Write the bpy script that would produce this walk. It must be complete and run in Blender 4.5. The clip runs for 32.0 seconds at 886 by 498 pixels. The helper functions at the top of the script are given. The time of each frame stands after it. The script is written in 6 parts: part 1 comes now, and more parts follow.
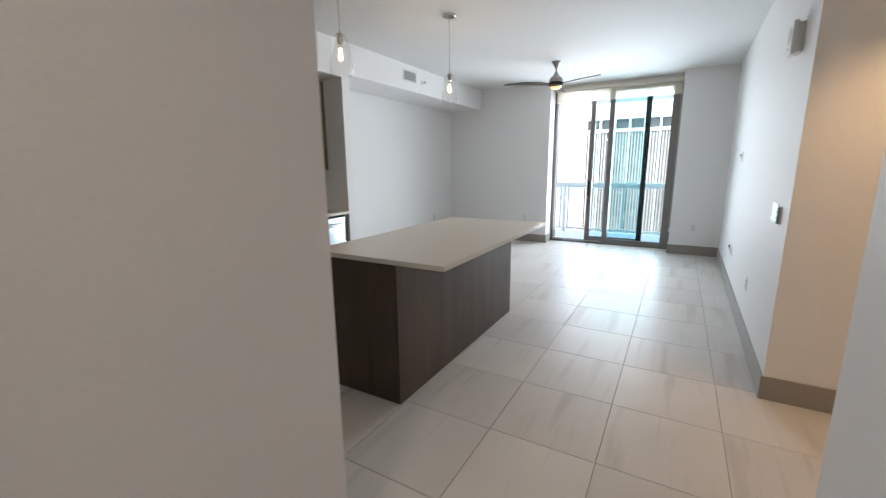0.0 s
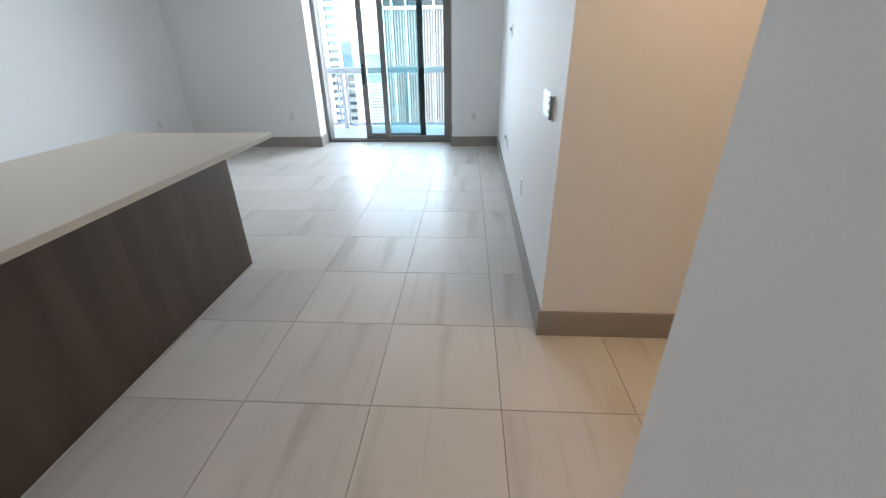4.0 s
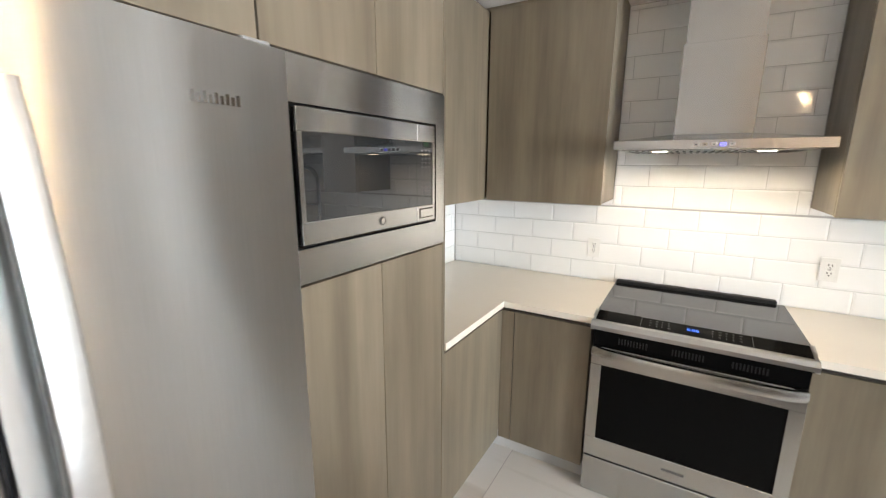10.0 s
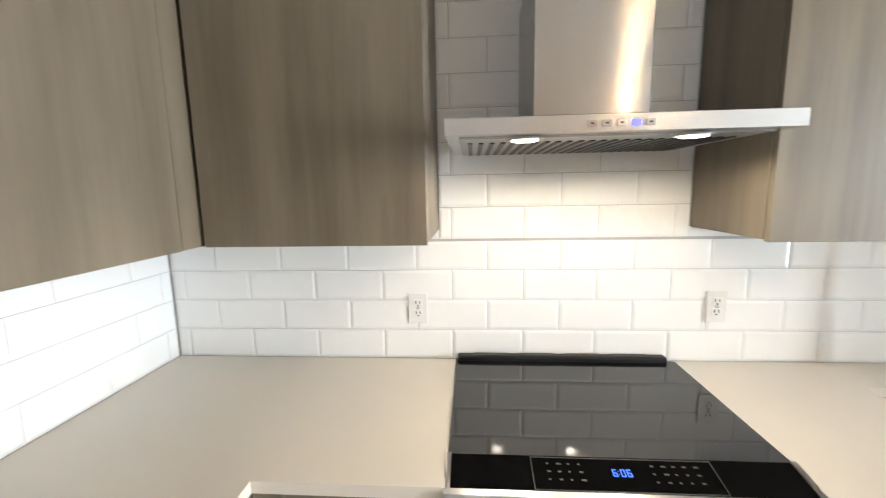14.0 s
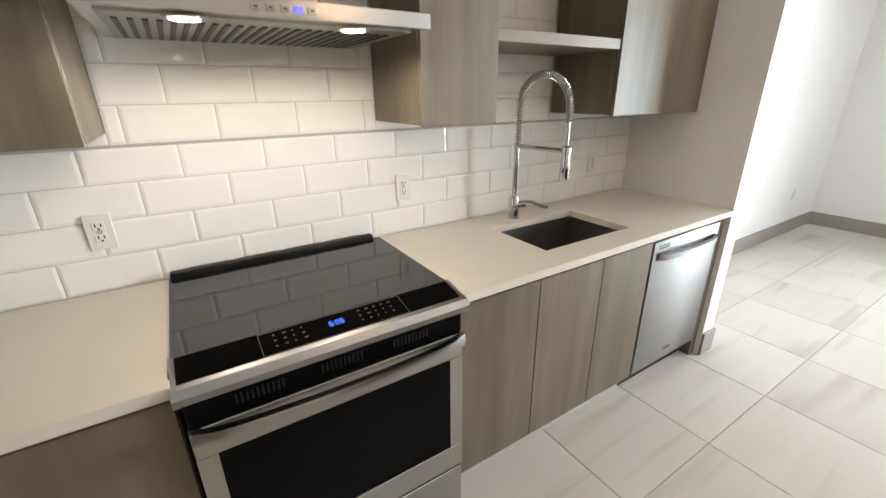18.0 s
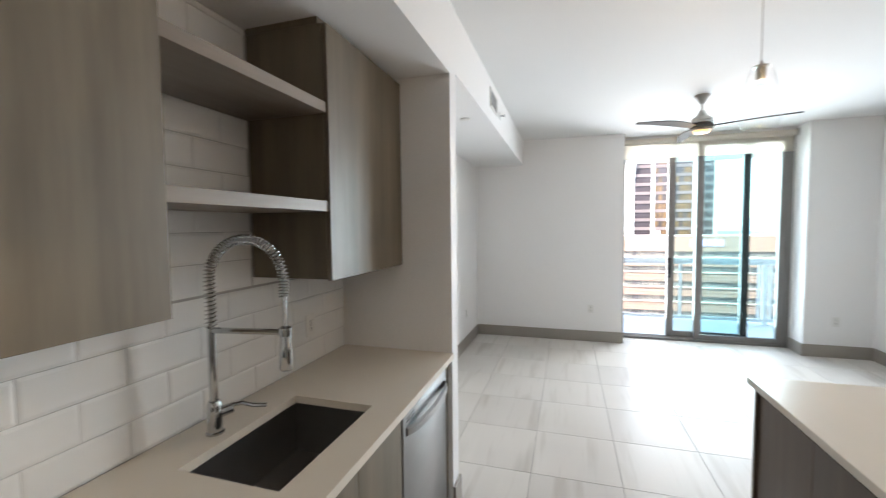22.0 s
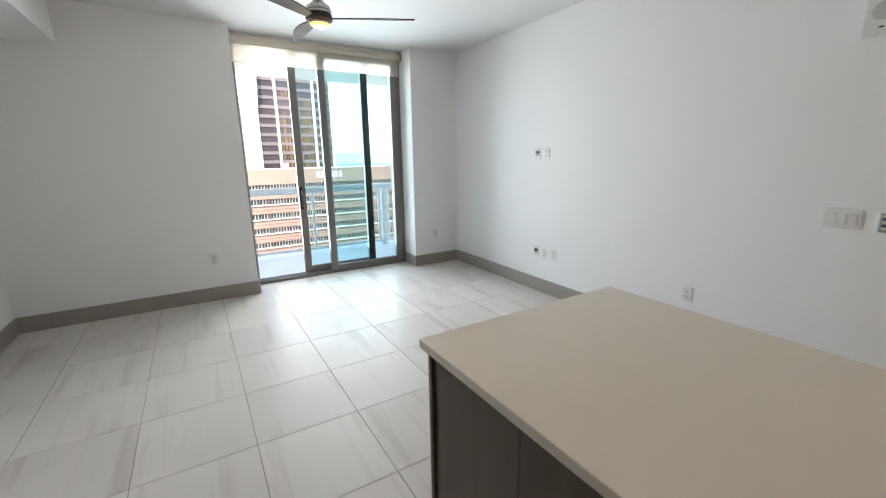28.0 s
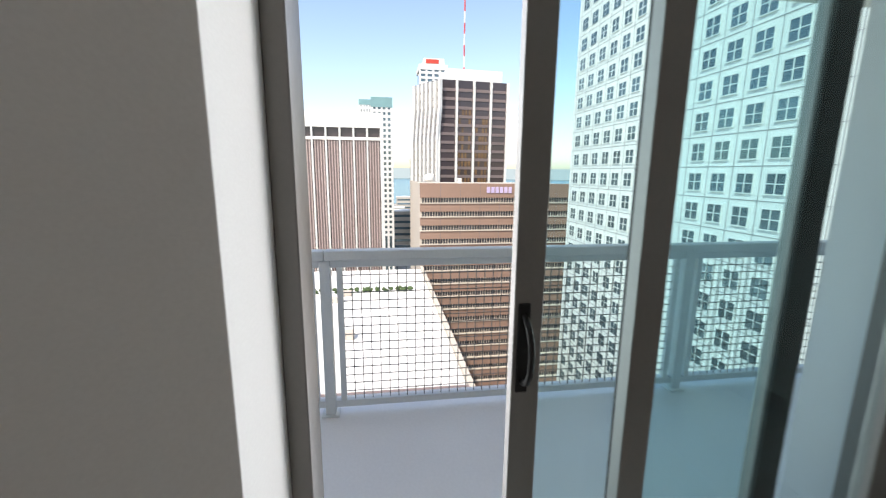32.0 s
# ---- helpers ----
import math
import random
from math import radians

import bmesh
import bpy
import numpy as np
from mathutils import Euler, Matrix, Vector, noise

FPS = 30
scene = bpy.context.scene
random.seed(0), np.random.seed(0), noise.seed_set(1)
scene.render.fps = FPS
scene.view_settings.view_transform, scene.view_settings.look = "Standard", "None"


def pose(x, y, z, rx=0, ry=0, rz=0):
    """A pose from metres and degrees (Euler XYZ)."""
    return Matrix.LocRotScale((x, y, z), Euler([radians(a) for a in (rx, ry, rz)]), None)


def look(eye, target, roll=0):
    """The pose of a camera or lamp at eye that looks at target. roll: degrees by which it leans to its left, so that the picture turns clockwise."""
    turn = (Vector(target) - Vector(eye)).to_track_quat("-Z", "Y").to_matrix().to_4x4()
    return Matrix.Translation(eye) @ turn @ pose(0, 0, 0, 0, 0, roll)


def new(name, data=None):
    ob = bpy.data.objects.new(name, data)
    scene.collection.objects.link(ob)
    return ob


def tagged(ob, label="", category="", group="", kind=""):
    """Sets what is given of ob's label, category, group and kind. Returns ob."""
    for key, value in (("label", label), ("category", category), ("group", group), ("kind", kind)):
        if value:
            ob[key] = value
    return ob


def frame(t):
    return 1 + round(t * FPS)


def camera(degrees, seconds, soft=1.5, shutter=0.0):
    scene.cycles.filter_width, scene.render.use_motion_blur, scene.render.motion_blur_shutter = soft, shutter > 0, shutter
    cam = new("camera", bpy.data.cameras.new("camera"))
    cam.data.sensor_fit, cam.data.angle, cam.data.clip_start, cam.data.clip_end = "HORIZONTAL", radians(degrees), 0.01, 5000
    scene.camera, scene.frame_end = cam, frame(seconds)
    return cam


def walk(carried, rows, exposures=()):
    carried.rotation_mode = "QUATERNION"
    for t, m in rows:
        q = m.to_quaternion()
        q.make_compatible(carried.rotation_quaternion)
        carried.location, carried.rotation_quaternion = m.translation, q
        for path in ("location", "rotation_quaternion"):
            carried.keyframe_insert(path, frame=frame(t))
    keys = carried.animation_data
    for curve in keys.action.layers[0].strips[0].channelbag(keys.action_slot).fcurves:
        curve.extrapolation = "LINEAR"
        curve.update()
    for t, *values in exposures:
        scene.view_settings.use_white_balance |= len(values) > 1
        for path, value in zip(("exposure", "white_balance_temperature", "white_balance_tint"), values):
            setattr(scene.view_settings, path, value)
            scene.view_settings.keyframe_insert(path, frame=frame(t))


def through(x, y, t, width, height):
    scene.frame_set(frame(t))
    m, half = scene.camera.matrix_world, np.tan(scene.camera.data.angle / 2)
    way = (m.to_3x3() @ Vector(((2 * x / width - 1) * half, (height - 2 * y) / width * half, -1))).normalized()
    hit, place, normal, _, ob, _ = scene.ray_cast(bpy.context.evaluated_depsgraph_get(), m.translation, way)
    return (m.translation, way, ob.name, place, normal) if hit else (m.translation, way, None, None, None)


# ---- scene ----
cam = camera(94.9, 32.0, soft=1.15, shutter=0.35)
PATH = [
    (0, (4.145, -0.007, 1.454), (3.169, 1.692, 1.054), -0.6),
    (0.5, (4.188, 0.252, 1.453), (3.387, 2.04, 1.053), -0.5),
    (1, (4.246, 0.548, 1.42), (3.725, 2.427, 0.974), -0.5),
    (1.5, (4.297, 0.781, 1.394), (4.037, 2.685, 0.841), -0.8),
    (2, (4.3, 0.974, 1.341), (4.239, 2.847, 0.642), -0.3),
    (2.5, (4.352, 1.074, 1.314), (4.411, 2.885, 0.468), -0.6),
    (4.5, (4.268, 1.269, 1.436), (3.942, 3.029, 0.544), -1.1),
    (5, (4.151, 1.334, 1.467), (3.501, 3.037, 0.644), -1.0),
    (6, (3.851, 1.478, 1.483), (2.5, 2.776, 0.782), -0.3),
    (6.5, (3.737, 1.591, 1.499), (2.112, 2.547, 0.831), -0.1),
    (7, (3.592, 1.619, 1.502), (1.796, 2.206, 0.846), 0.4),
    (7.5, (3.389, 1.588, 1.525), (1.506, 1.812, 0.887), 0.5),
    (8, (3.225, 1.551, 1.556), (1.323, 1.432, 0.95), 0.4),
    (8.5, (3.099, 1.561, 1.63), (1.23, 1.116, 1.072), 0.3),
    (9, (2.971, 1.55, 1.636), (1.173, 0.836, 1.127), 0.3),
    (9.5, (2.793, 1.486, 1.609), (1.064, 0.589, 1.155), 0.2),
    (10, (2.6, 1.445, 1.626), (0.917, 0.445, 1.218), 0.3),
    (10.5, (2.37, 1.404, 1.633), (0.699, 0.366, 1.272), 0.2),
    (11, (2.185, 1.334, 1.627), (0.51, 0.289, 1.304), 0.1),
    (11.5, (2.001, 1.226, 1.621), (0.313, 0.194, 1.332), 0.1),
    (12, (1.831, 1.184, 1.604), (0.107, 0.204, 1.339), -0.3),
    (12.5, (1.664, 1.212, 1.653), (-0.103, 0.322, 1.358), -1.0),
    (13, (1.578, 1.217, 1.639), (-0.275, 0.521, 1.354), -1.0),
    (13.5, (1.534, 1.214, 1.614), (-0.397, 0.78, 1.327), -1.1),
    (14, (1.504, 1.197, 1.58), (-0.468, 1.054, 1.283), -1.1),
    (15, (1.564, 1.204, 1.526), (-0.354, 1.579, 1.103), -1.3),
    (17.5, (1.672, 1.271, 1.448), (0.104, 2.224, 0.651), -0.6),
    (18, (1.647, 1.256, 1.529), (0.066, 2.252, 0.817), -0.7),
    (18.5, (1.655, 1.225, 1.596), (0.037, 2.257, 1.034), -0.8),
    (19, (1.667, 1.21, 1.647), (0.013, 2.263, 1.255), -0.6),
    (19.5, (1.656, 1.195, 1.669), (-0.012, 2.27, 1.428), -0.7),
    (20, (1.588, 1.212, 1.655), (-0.054, 2.344, 1.512), -0.6),
    (20.5, (1.469, 1.253, 1.644), (-0.095, 2.496, 1.543), -0.5),
    (21, (1.397, 1.342, 1.622), (0.016, 2.787, 1.527), -0.6),
    (21.5, (1.371, 1.478, 1.623), (0.323, 3.178, 1.52), -0.6),
    (22, (1.305, 1.553, 1.638), (0.72, 3.463, 1.528), -0.6),
    (22.5, (1.224, 1.575, 1.638), (1.126, 3.57, 1.533), -1.2),
    (23, (1.188, 1.566, 1.637), (1.505, 3.538, 1.532), -1.3),
    (23.5, (1.162, 1.514, 1.64), (1.828, 3.397, 1.532), -1.4),
    (24, (1.128, 1.42, 1.658), (2.032, 3.2, 1.544), -1.5),
    (24.5, (1.069, 1.333, 1.644), (2.121, 3.029, 1.519), -1.5),
    (25, (1.051, 1.304, 1.592), (2.175, 2.952, 1.442), -1.6),
    (25.5, (1.056, 1.298, 1.518), (2.203, 2.923, 1.317), -1.5),
    (27.5, (1.402, 2.17, 1.444), (2.466, 3.808, 1.011), -1.0),
    (28, (1.529, 2.621, 1.524), (2.539, 4.288, 1.075), -0.9),
    (28.5, (1.591, 3.084, 1.567), (2.529, 4.793, 1.121), -1.5),
    (29, (1.688, 3.603, 1.564), (2.565, 5.346, 1.121), -1.2),
    (29.5, (1.81, 4.16, 1.553), (2.603, 5.944, 1.119), -1.1),
    (30, (1.94, 4.728, 1.563), (2.653, 6.548, 1.141), -0.8),
    (30.5, (2.092, 5.304, 1.552), (2.706, 7.168, 1.165), -1.0),
    (31, (2.178, 5.873, 1.573), (2.697, 7.763, 1.174), -0.5),
    (31.5, (2.221, 6.438, 1.568), (2.672, 8.348, 1.18), -0.2),
    (32, (2.289, 6.907, 1.53), (2.58, 8.851, 1.16), 0.5),
]
walk(cam, [(t, look(eye, target, roll)) for t, eye, target, roll in PATH],
     [(0, 2.55, 6250, 9), (1, 2.4, 6000, 7), (2, 2.55, 5950, 7), (4.5, 2.55, 5950, 7), (6, 2.9, 6250, 9), (7.5, 3.7, 6850, 10), (9, 4.0, 6600, 10), (11, 4.27, 6500, 9), (13, 4.27, 6400, 9),
      (14, 4.15, 6400, 9), (15, 4.15, 6350, 9), (18, 3.75, 6650, 10), (19, 3.8, 6650, 10), (20, 3.8, 6450, 10), (21, 3.7, 6500, 10), (22, 2.95, 6500, 10), (22.5, 2.65, 6500, 10), (24, 2.35, 6500, 10),
      (25, 2.45, 6450, 10), (28, 2.4, 6600, 10), (29, 1.87, 6700, 10), (30, 1.7, 6850, 11), (31, 1.38, 6850, 11), (32, 1.0, 7000, 12)])

# ---------------------------------------------------------------- light
world = bpy.data.worlds.new("sky")
scene.world = world
world.use_nodes = True
wn = world.node_tree
sky = wn.nodes.new("ShaderNodeTexSky")
sky.sky_type = "NISHITA"
sky.sun_disc = False
sky.sun_elevation, sky.sun_rotation = radians(54.6), radians(220.6)
sky.air_density, sky.dust_density, sky.ozone_density = 1.0, 1.2, 1.0
wn.links.new(sky.outputs[0], wn.nodes["Background"].inputs[0])
wn.nodes["Background"].inputs[1].default_value = 0.15


def lamp(name, kind, m, energy, colour, **more):
    data = bpy.data.lights.new(name, kind)
    data.energy, data.color = energy, colour
    for key, value in more.items():
        if key == "size":
            data.size = value
        elif key == "size_y":
            data.shape, data.size_y = "RECTANGLE", value
        elif key == "spread":
            data.spread = value
        elif key == "angle":
            data.angle = value
        elif key == "radius":
            data.shadow_soft_size = value
        elif key == "spot":
            data.spot_size = value
        elif key == "blend":
            data.spot_blend = value
    ob = new(name, data)
    ob.matrix_world = m
    return ob


WARM = (1.0, 0.70, 0.40)
lamp("sun", "SUN", look((-60, -70, 130), (0, 0, 0)), 2.9, (1.0, 0.95, 0.87), angle=radians(0.6))
lamp("window_daylight", "AREA", look((3.16, 8.12, 1.45), (1.6, 0, 1.40)), 22, (0.89, 0.94, 1.0), size=1.7, size_y=2.4, spread=radians(125))


# ---------------------------------------------------------------- materials
def blank(name):
    m = bpy.data.materials.new(name)
    m.use_nodes = True
    nt = m.node_tree
    return m, nt, nt.nodes["Principled BSDF"]


def node(nt, kind, **sets):
    n = nt.nodes.new(kind)
    for key, value in sets.items():
        n.inputs[key.replace("_", " ")].default_value = value
    return n


def coords(nt, scale=(1, 1, 1), rot=(0, 0, 0), shuffle=True):
    """Object coordinates in metres, shifted at random from piece to piece."""
    tc, mp = nt.nodes.new("ShaderNodeTexCoord"), nt.nodes.new("ShaderNodeMapping")
    mp.inputs["Scale"].default_value, mp.inputs["Rotation"].default_value = scale, rot
    if shuffle:
        oi = nt.nodes.new("ShaderNodeObjectInfo")
        mul = nt.nodes.new("ShaderNodeVectorMath")
        mul.operation = "SCALE"
        mul.inputs[0].default_value = (37.0, 23.0, 11.0)
        add = nt.nodes.new("ShaderNodeVectorMath")
        nt.links.new(oi.outputs["Random"], mul.inputs["Scale"])
        nt.links.new(tc.outputs["Object"], add.inputs[0])
        nt.links.new(mul.outputs[0], add.inputs[1])
        nt.links.new(add.outputs[0], mp.inputs["Vector"])
    else:
        nt.links.new(tc.outputs["Object"], mp.inputs["Vector"])
    return mp.outputs[0]


def grain(nt, vec, scale, detail=4.0, rough=0.55):
    n = node(nt, "ShaderNodeTexNoise", Scale=scale, Detail=detail, Roughness=rough)
    nt.links.new(vec, n.inputs["Vector"])
    return n.outputs["Fac"]


def ramp(nt, fac, stops):
    r = nt.nodes.new("ShaderNodeValToRGB")
    el = r.color_ramp.elements
    while len(el) < len(stops):
        el.new(0.5)
    for e, (p, c) in zip(el, stops):
        e.position, e.color = p, (*c, 1) if len(c) == 3 else c
    nt.links.new(fac, r.inputs[0])
    return r.outputs[0]


def blend(nt, a, b, fac, mode="MIX"):
    n = nt.nodes.new("ShaderNodeMix")
    n.data_type, n.blend_type = "RGBA", mode
    for socket, value in ((n.inputs[6], a), (n.inputs[7], b), (n.inputs[0], fac)):
        if isinstance(value, (int, float, tuple)):
            socket.default_value = value
        else:
            nt.links.new(value, socket)
    return n.outputs[2]


def bump(nt, bsdf, height, strength, distance=0.002):
    b = node(nt, "ShaderNodeBump", Strength=strength, Distance=distance)
    nt.links.new(height, b.inputs["Height"])
    nt.links.new(b.outputs[0], bsdf.inputs["Normal"])


def rough_range(nt, bsdf, fac, lo, hi):
    n = nt.nodes.new("ShaderNodeMapRange")
    n.inputs["To Min"].default_value, n.inputs["To Max"].default_value = lo, hi
    nt.links.new(fac, n.inputs["Value"])
    nt.links.new(n.outputs[0], bsdf.inputs["Roughness"])


def surf(name, colour, rough=0.5, metal=0.0, vary=0.06, coarse=1.5, fine=70.0, relief=0.15, shuffle=True):
    """A painted or plain surface with soft mottling, fine grain and slightly uneven gloss."""
    m, nt, bsdf = blank(name)
    vec = coords(nt, shuffle=shuffle)
    big, small = grain(nt, vec, coarse), grain(nt, vec, fine, 3.0)
    lo = tuple(c * (1 - vary) for c in colour)
    hi = tuple(min(1.0, c * (1 + vary)) for c in colour)
    base = ramp(nt, big, ((0.3, lo), (0.7, hi)))
    nt.links.new(blend(nt, base, ramp(nt, small, ((0.3, (0.92, 0.92, 0.92)), (0.7, (1, 1, 1)))), 0.6, "MULTIPLY"), bsdf.inputs["Base Color"])
    bsdf.inputs["Metallic"].default_value = metal
    spread = min(0.06, rough * 0.25)
    rough_range(nt, bsdf, big, rough - spread, rough + spread)
    bump(nt, bsdf, small, relief, 0.001)
    return m


def matt(m, level):
    """Lowers the surface shine, as on flat paint."""
    m.node_tree.nodes["Principled BSDF"].inputs["Specular IOR Level"].default_value = level
    return m


def laminate(name, dark, light, along=(6.0, 6.0, 0.40), rough=0.42):
    """Wood-grain laminate with soft blotchy figure, its grain upright."""
    m, nt, bsdf = blank(name)
    streak = grain(nt, coords(nt, along), 1.5, 5.0, 0.6)
    fine = grain(nt, coords(nt, tuple(a * 9 for a in along)), 1.0, 4.0, 0.6)
    blotch = grain(nt, coords(nt, tuple(a ** 0.5 for a in along)), 2.6, 4.0, 0.6)
    mid = tuple((a + b) / 2 for a, b in zip(dark, light))
    base = ramp(nt, streak, ((0.25, dark), (0.5, mid), (0.78, light)))
    base = blend(nt, base, ramp(nt, fine, ((0.25, (0.82, 0.81, 0.80)), (0.65, (1, 1, 1)))), 0.35, "MULTIPLY")
    base = blend(nt, base, ramp(nt, blotch, ((0.30, (0.80, 0.79, 0.78)), (0.5, (1, 1, 1)), (0.72, (1.12, 1.11, 1.09)))), 0.75, "MULTIPLY")
    nt.links.new(base, bsdf.inputs["Base Color"])
    rough_range(nt, bsdf, fine, rough - 0.05, rough + 0.08)
    bump(nt, bsdf, fine, 0.10, 0.001)
    return m


def brushed(name, colour, rough, along=(1.0, 1.0, 0.02), aniso=0.7, turn=0.25):
    """Brushed metal: the scratches run along the axis with the small number."""
    m, nt, bsdf = blank(name)
    lines = grain(nt, coords(nt, tuple(a * 420 for a in along)), 1.0, 2.0)
    band = grain(nt, coords(nt, tuple(a * 9 for a in along)), 1.0, 2.0)
    base = ramp(nt, lines, ((0.3, tuple(c * 0.95 for c in colour)), (0.7, colour)))
    base = blend(nt, base, ramp(nt, band, ((0.3, (0.93, 0.93, 0.93)), (0.7, (1, 1, 1)))), 1.0, "MULTIPLY")
    nt.links.new(base, bsdf.inputs["Base Color"])
    bsdf.inputs["Metallic"].default_value = 1.0
    rough_range(nt, bsdf, lines, rough - 0.015, rough + 0.015)
    bsdf.inputs["Anisotropic"].default_value, bsdf.inputs["Anisotropic Rotation"].default_value = aniso, turn
    tan = nt.nodes.new("ShaderNodeTangent")
    tan.direction_type, tan.axis = "RADIAL", "Z"
    nt.links.new(tan.outputs[0], bsdf.inputs["Tangent"])
    return m


def stone(name, colour, rough):
    """Plain engineered stone with a hardly visible cloud."""
    m, nt, bsdf = blank(name)
    cloud = grain(nt, coords(nt, shuffle=False), 5.0, 3.0)
    nt.links.new(ramp(nt, cloud, ((0.3, tuple(c * 0.975 for c in colour)), (0.7, colour))), bsdf.inputs["Base Color"])
    bsdf.inputs["Roughness"].default_value = rough
    bsdf.inputs["Specular IOR Level"].default_value = 0.4
    return m


def glow(name, colour, strength):
    m, nt, bsdf = blank(name)
    bsdf.inputs["Base Color"].default_value = (0.02, 0.02, 0.02, 1)
    bsdf.inputs["Emission Color"].default_value = (*colour, 1)
    bsdf.inputs["Emission Strength"].default_value = strength
    return m


def pane_glass(name, tint, gloss=0.02, sheen=0.6, fall=4.0, least=0.025):
    """Thin window glass: tinted see-through with a mirror-like sheen at grazing angles."""
    m = bpy.data.materials.new(name)
    m.use_nodes = True
    nt = m.node_tree
    nt.nodes.clear()
    out, mix = nt.nodes.new("ShaderNodeOutputMaterial"), nt.nodes.new("ShaderNodeMixShader")
    clear, shine = nt.nodes.new("ShaderNodeBsdfTransparent"), nt.nodes.new("ShaderNodeBsdfGlossy")
    edge, power, scale = nt.nodes.new("ShaderNodeLayerWeight"), nt.nodes.new("ShaderNodeMath"), nt.nodes.new("ShaderNodeMath")
    edge.inputs["Blend"].default_value = 0.5
    power.operation, power.inputs[1].default_value = "POWER", fall
    scale.operation, scale.inputs[1].default_value, scale.inputs[2].default_value = "MULTIPLY_ADD", sheen, least
    nt.links.new(edge.outputs["Facing"], power.inputs[0])
    nt.links.new(power.outputs[0], scale.inputs[0])
    clear.inputs["Color"].default_value = (*tint, 1)
    shine.inputs["Roughness"].default_value = gloss
    nt.links.new(scale.outputs[0], mix.inputs[0])
    nt.links.new(clear.outputs[0], mix.inputs[1])
    nt.links.new(shine.outputs[0], mix.inputs[2])
    nt.links.new(mix.outputs[0], out.inputs["Surface"])
    return m


def porcelain(name):
    """Large pale floor tile with soft grey-brown veins running one way."""
    m, nt, bsdf = blank(name)
    vec = coords(nt, (5.5, 0.55, 1.0), (0, 0, radians(-14)))
    vein = grain(nt, vec, 1.3, 3.0, 0.5)
    thin = grain(nt, coords(nt, (15.0, 0.9, 1.0), (0, 0, radians(-17))), 1.2, 4.0, 0.55)
    cloud = grain(nt, coords(nt), 1.4, 2.0, 0.4)
    base = ramp(nt, cloud, ((0.25, (0.560, 0.530, 0.497)), (0.75, (0.62, 0.593, 0.562))))
    base = blend(nt, base, ramp(nt, vein, ((0.26, (0.72, 0.69, 0.66)), (0.42, (1, 1, 1)), (0.62, (1, 1, 1)), (0.80, (1.07, 1.07, 1.07)))), 0.62, "MULTIPLY")
    base = blend(nt, base, ramp(nt, thin, ((0.28, (0.72, 0.69, 0.66)), (0.40, (1, 1, 1)))), 0.36, "MULTIPLY")
    oi = nt.nodes.new("ShaderNodeObjectInfo")
    base = blend(nt, base, ramp(nt, oi.outputs["Random"], ((0.0, (0.94, 0.94, 0.94)), (1.0, (1.03, 1.03, 1.02)))), 1.0, "MULTIPLY")
    nt.links.new(base, bsdf.inputs["Base Color"])
    rough_range(nt, bsdf, cloud, 0.31, 0.39)
    bsdf.inputs["Specular IOR Level"].default_value = 0.05
    return m


def weave(name, colour):
    """Thin blind cloth that daylight shines through."""
    m, nt, bsdf = blank(name)
    bsdf.inputs["Base Color"].default_value = (*colour, 1)
    bsdf.inputs["Roughness"].default_value = 0.9
    thread = grain(nt, coords(nt, (1, 1, 3)), 260, 2.0)
    nt.links.new(ramp(nt, thread, ((0.3, tuple(c * 0.88 for c in colour)), (0.7, colour))), bsdf.inputs["Base Color"])
    through, mix = nt.nodes.new("ShaderNodeBsdfTranslucent"), nt.nodes.new("ShaderNodeMixShader")
    through.inputs["Color"].default_value = (*colour, 1)
    mix.inputs[0].default_value = 0.62
    nt.links.new(bsdf.outputs[0], mix.inputs[1])
    nt.links.new(through.outputs[0], mix.inputs[2])
    nt.links.new(mix.outputs[0], nt.nodes["Material Output"].inputs["Surface"])
    return m


def facade(name, colour, vary=0.08, rough=0.8):
    return surf(name, colour, rough, 0.0, vary, 0.05, 0.7, 0.05)


PAINT = matt(surf("wall paint", (0.82, 0.815, 0.81), 0.6, 0, 0.012, 0.6, 160, 0.10, False), 0.06)
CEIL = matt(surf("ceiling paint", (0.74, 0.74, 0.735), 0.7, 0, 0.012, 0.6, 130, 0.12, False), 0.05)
SKIRT = surf("taupe baseboard tile", (0.30, 0.275, 0.245), 0.45, 0, 0.05, 3, 80, 0.1)
TILE = porcelain("floor porcelain")
GROUT = surf("grout", (0.175, 0.163, 0.150), 0.9)
OAK = laminate("grey oak laminate", (0.110, 0.089, 0.061), (0.214, 0.179, 0.129))
# same laminate as OAK, darkened to paint in the island's shade
OAKSHADE = laminate("shaded oak laminate", (0.056, 0.037, 0.025), (0.112, 0.080, 0.056))
SHELF = laminate("shelf laminate", (0.15, 0.12, 0.095), (0.25, 0.21, 0.175), (6, 0.5, 6))
QUARTZ = stone("quartz worktop", (0.675, 0.62, 0.54), 0.28)
GLAZE = stone("white glazed tile", (0.80, 0.80, 0.79), 0.08)
TILEGROUT = surf("tile grout", (0.40, 0.40, 0.39), 0.85)
STEEL = brushed("brushed steel", (0.46, 0.455, 0.445), 0.30, aniso=1.0)
STRIP = surf("satin steel strip", (0.80, 0.795, 0.79), 0.36, 1.0, 0.01, relief=0.0)
STEELH = brushed("brushed steel across", (0.52, 0.515, 0.505), 0.26, (1.0, 0.02, 1.0), 0.35, 0.25)
STEELX = brushed("brushed steel along", (0.62, 0.615, 0.605), 0.22, (0.02, 1.0, 1.0), 0.95, 0.25)
STEELC = brushed("fine brushed steel", (0.45, 0.445, 0.435), 0.24, aniso=1.0)
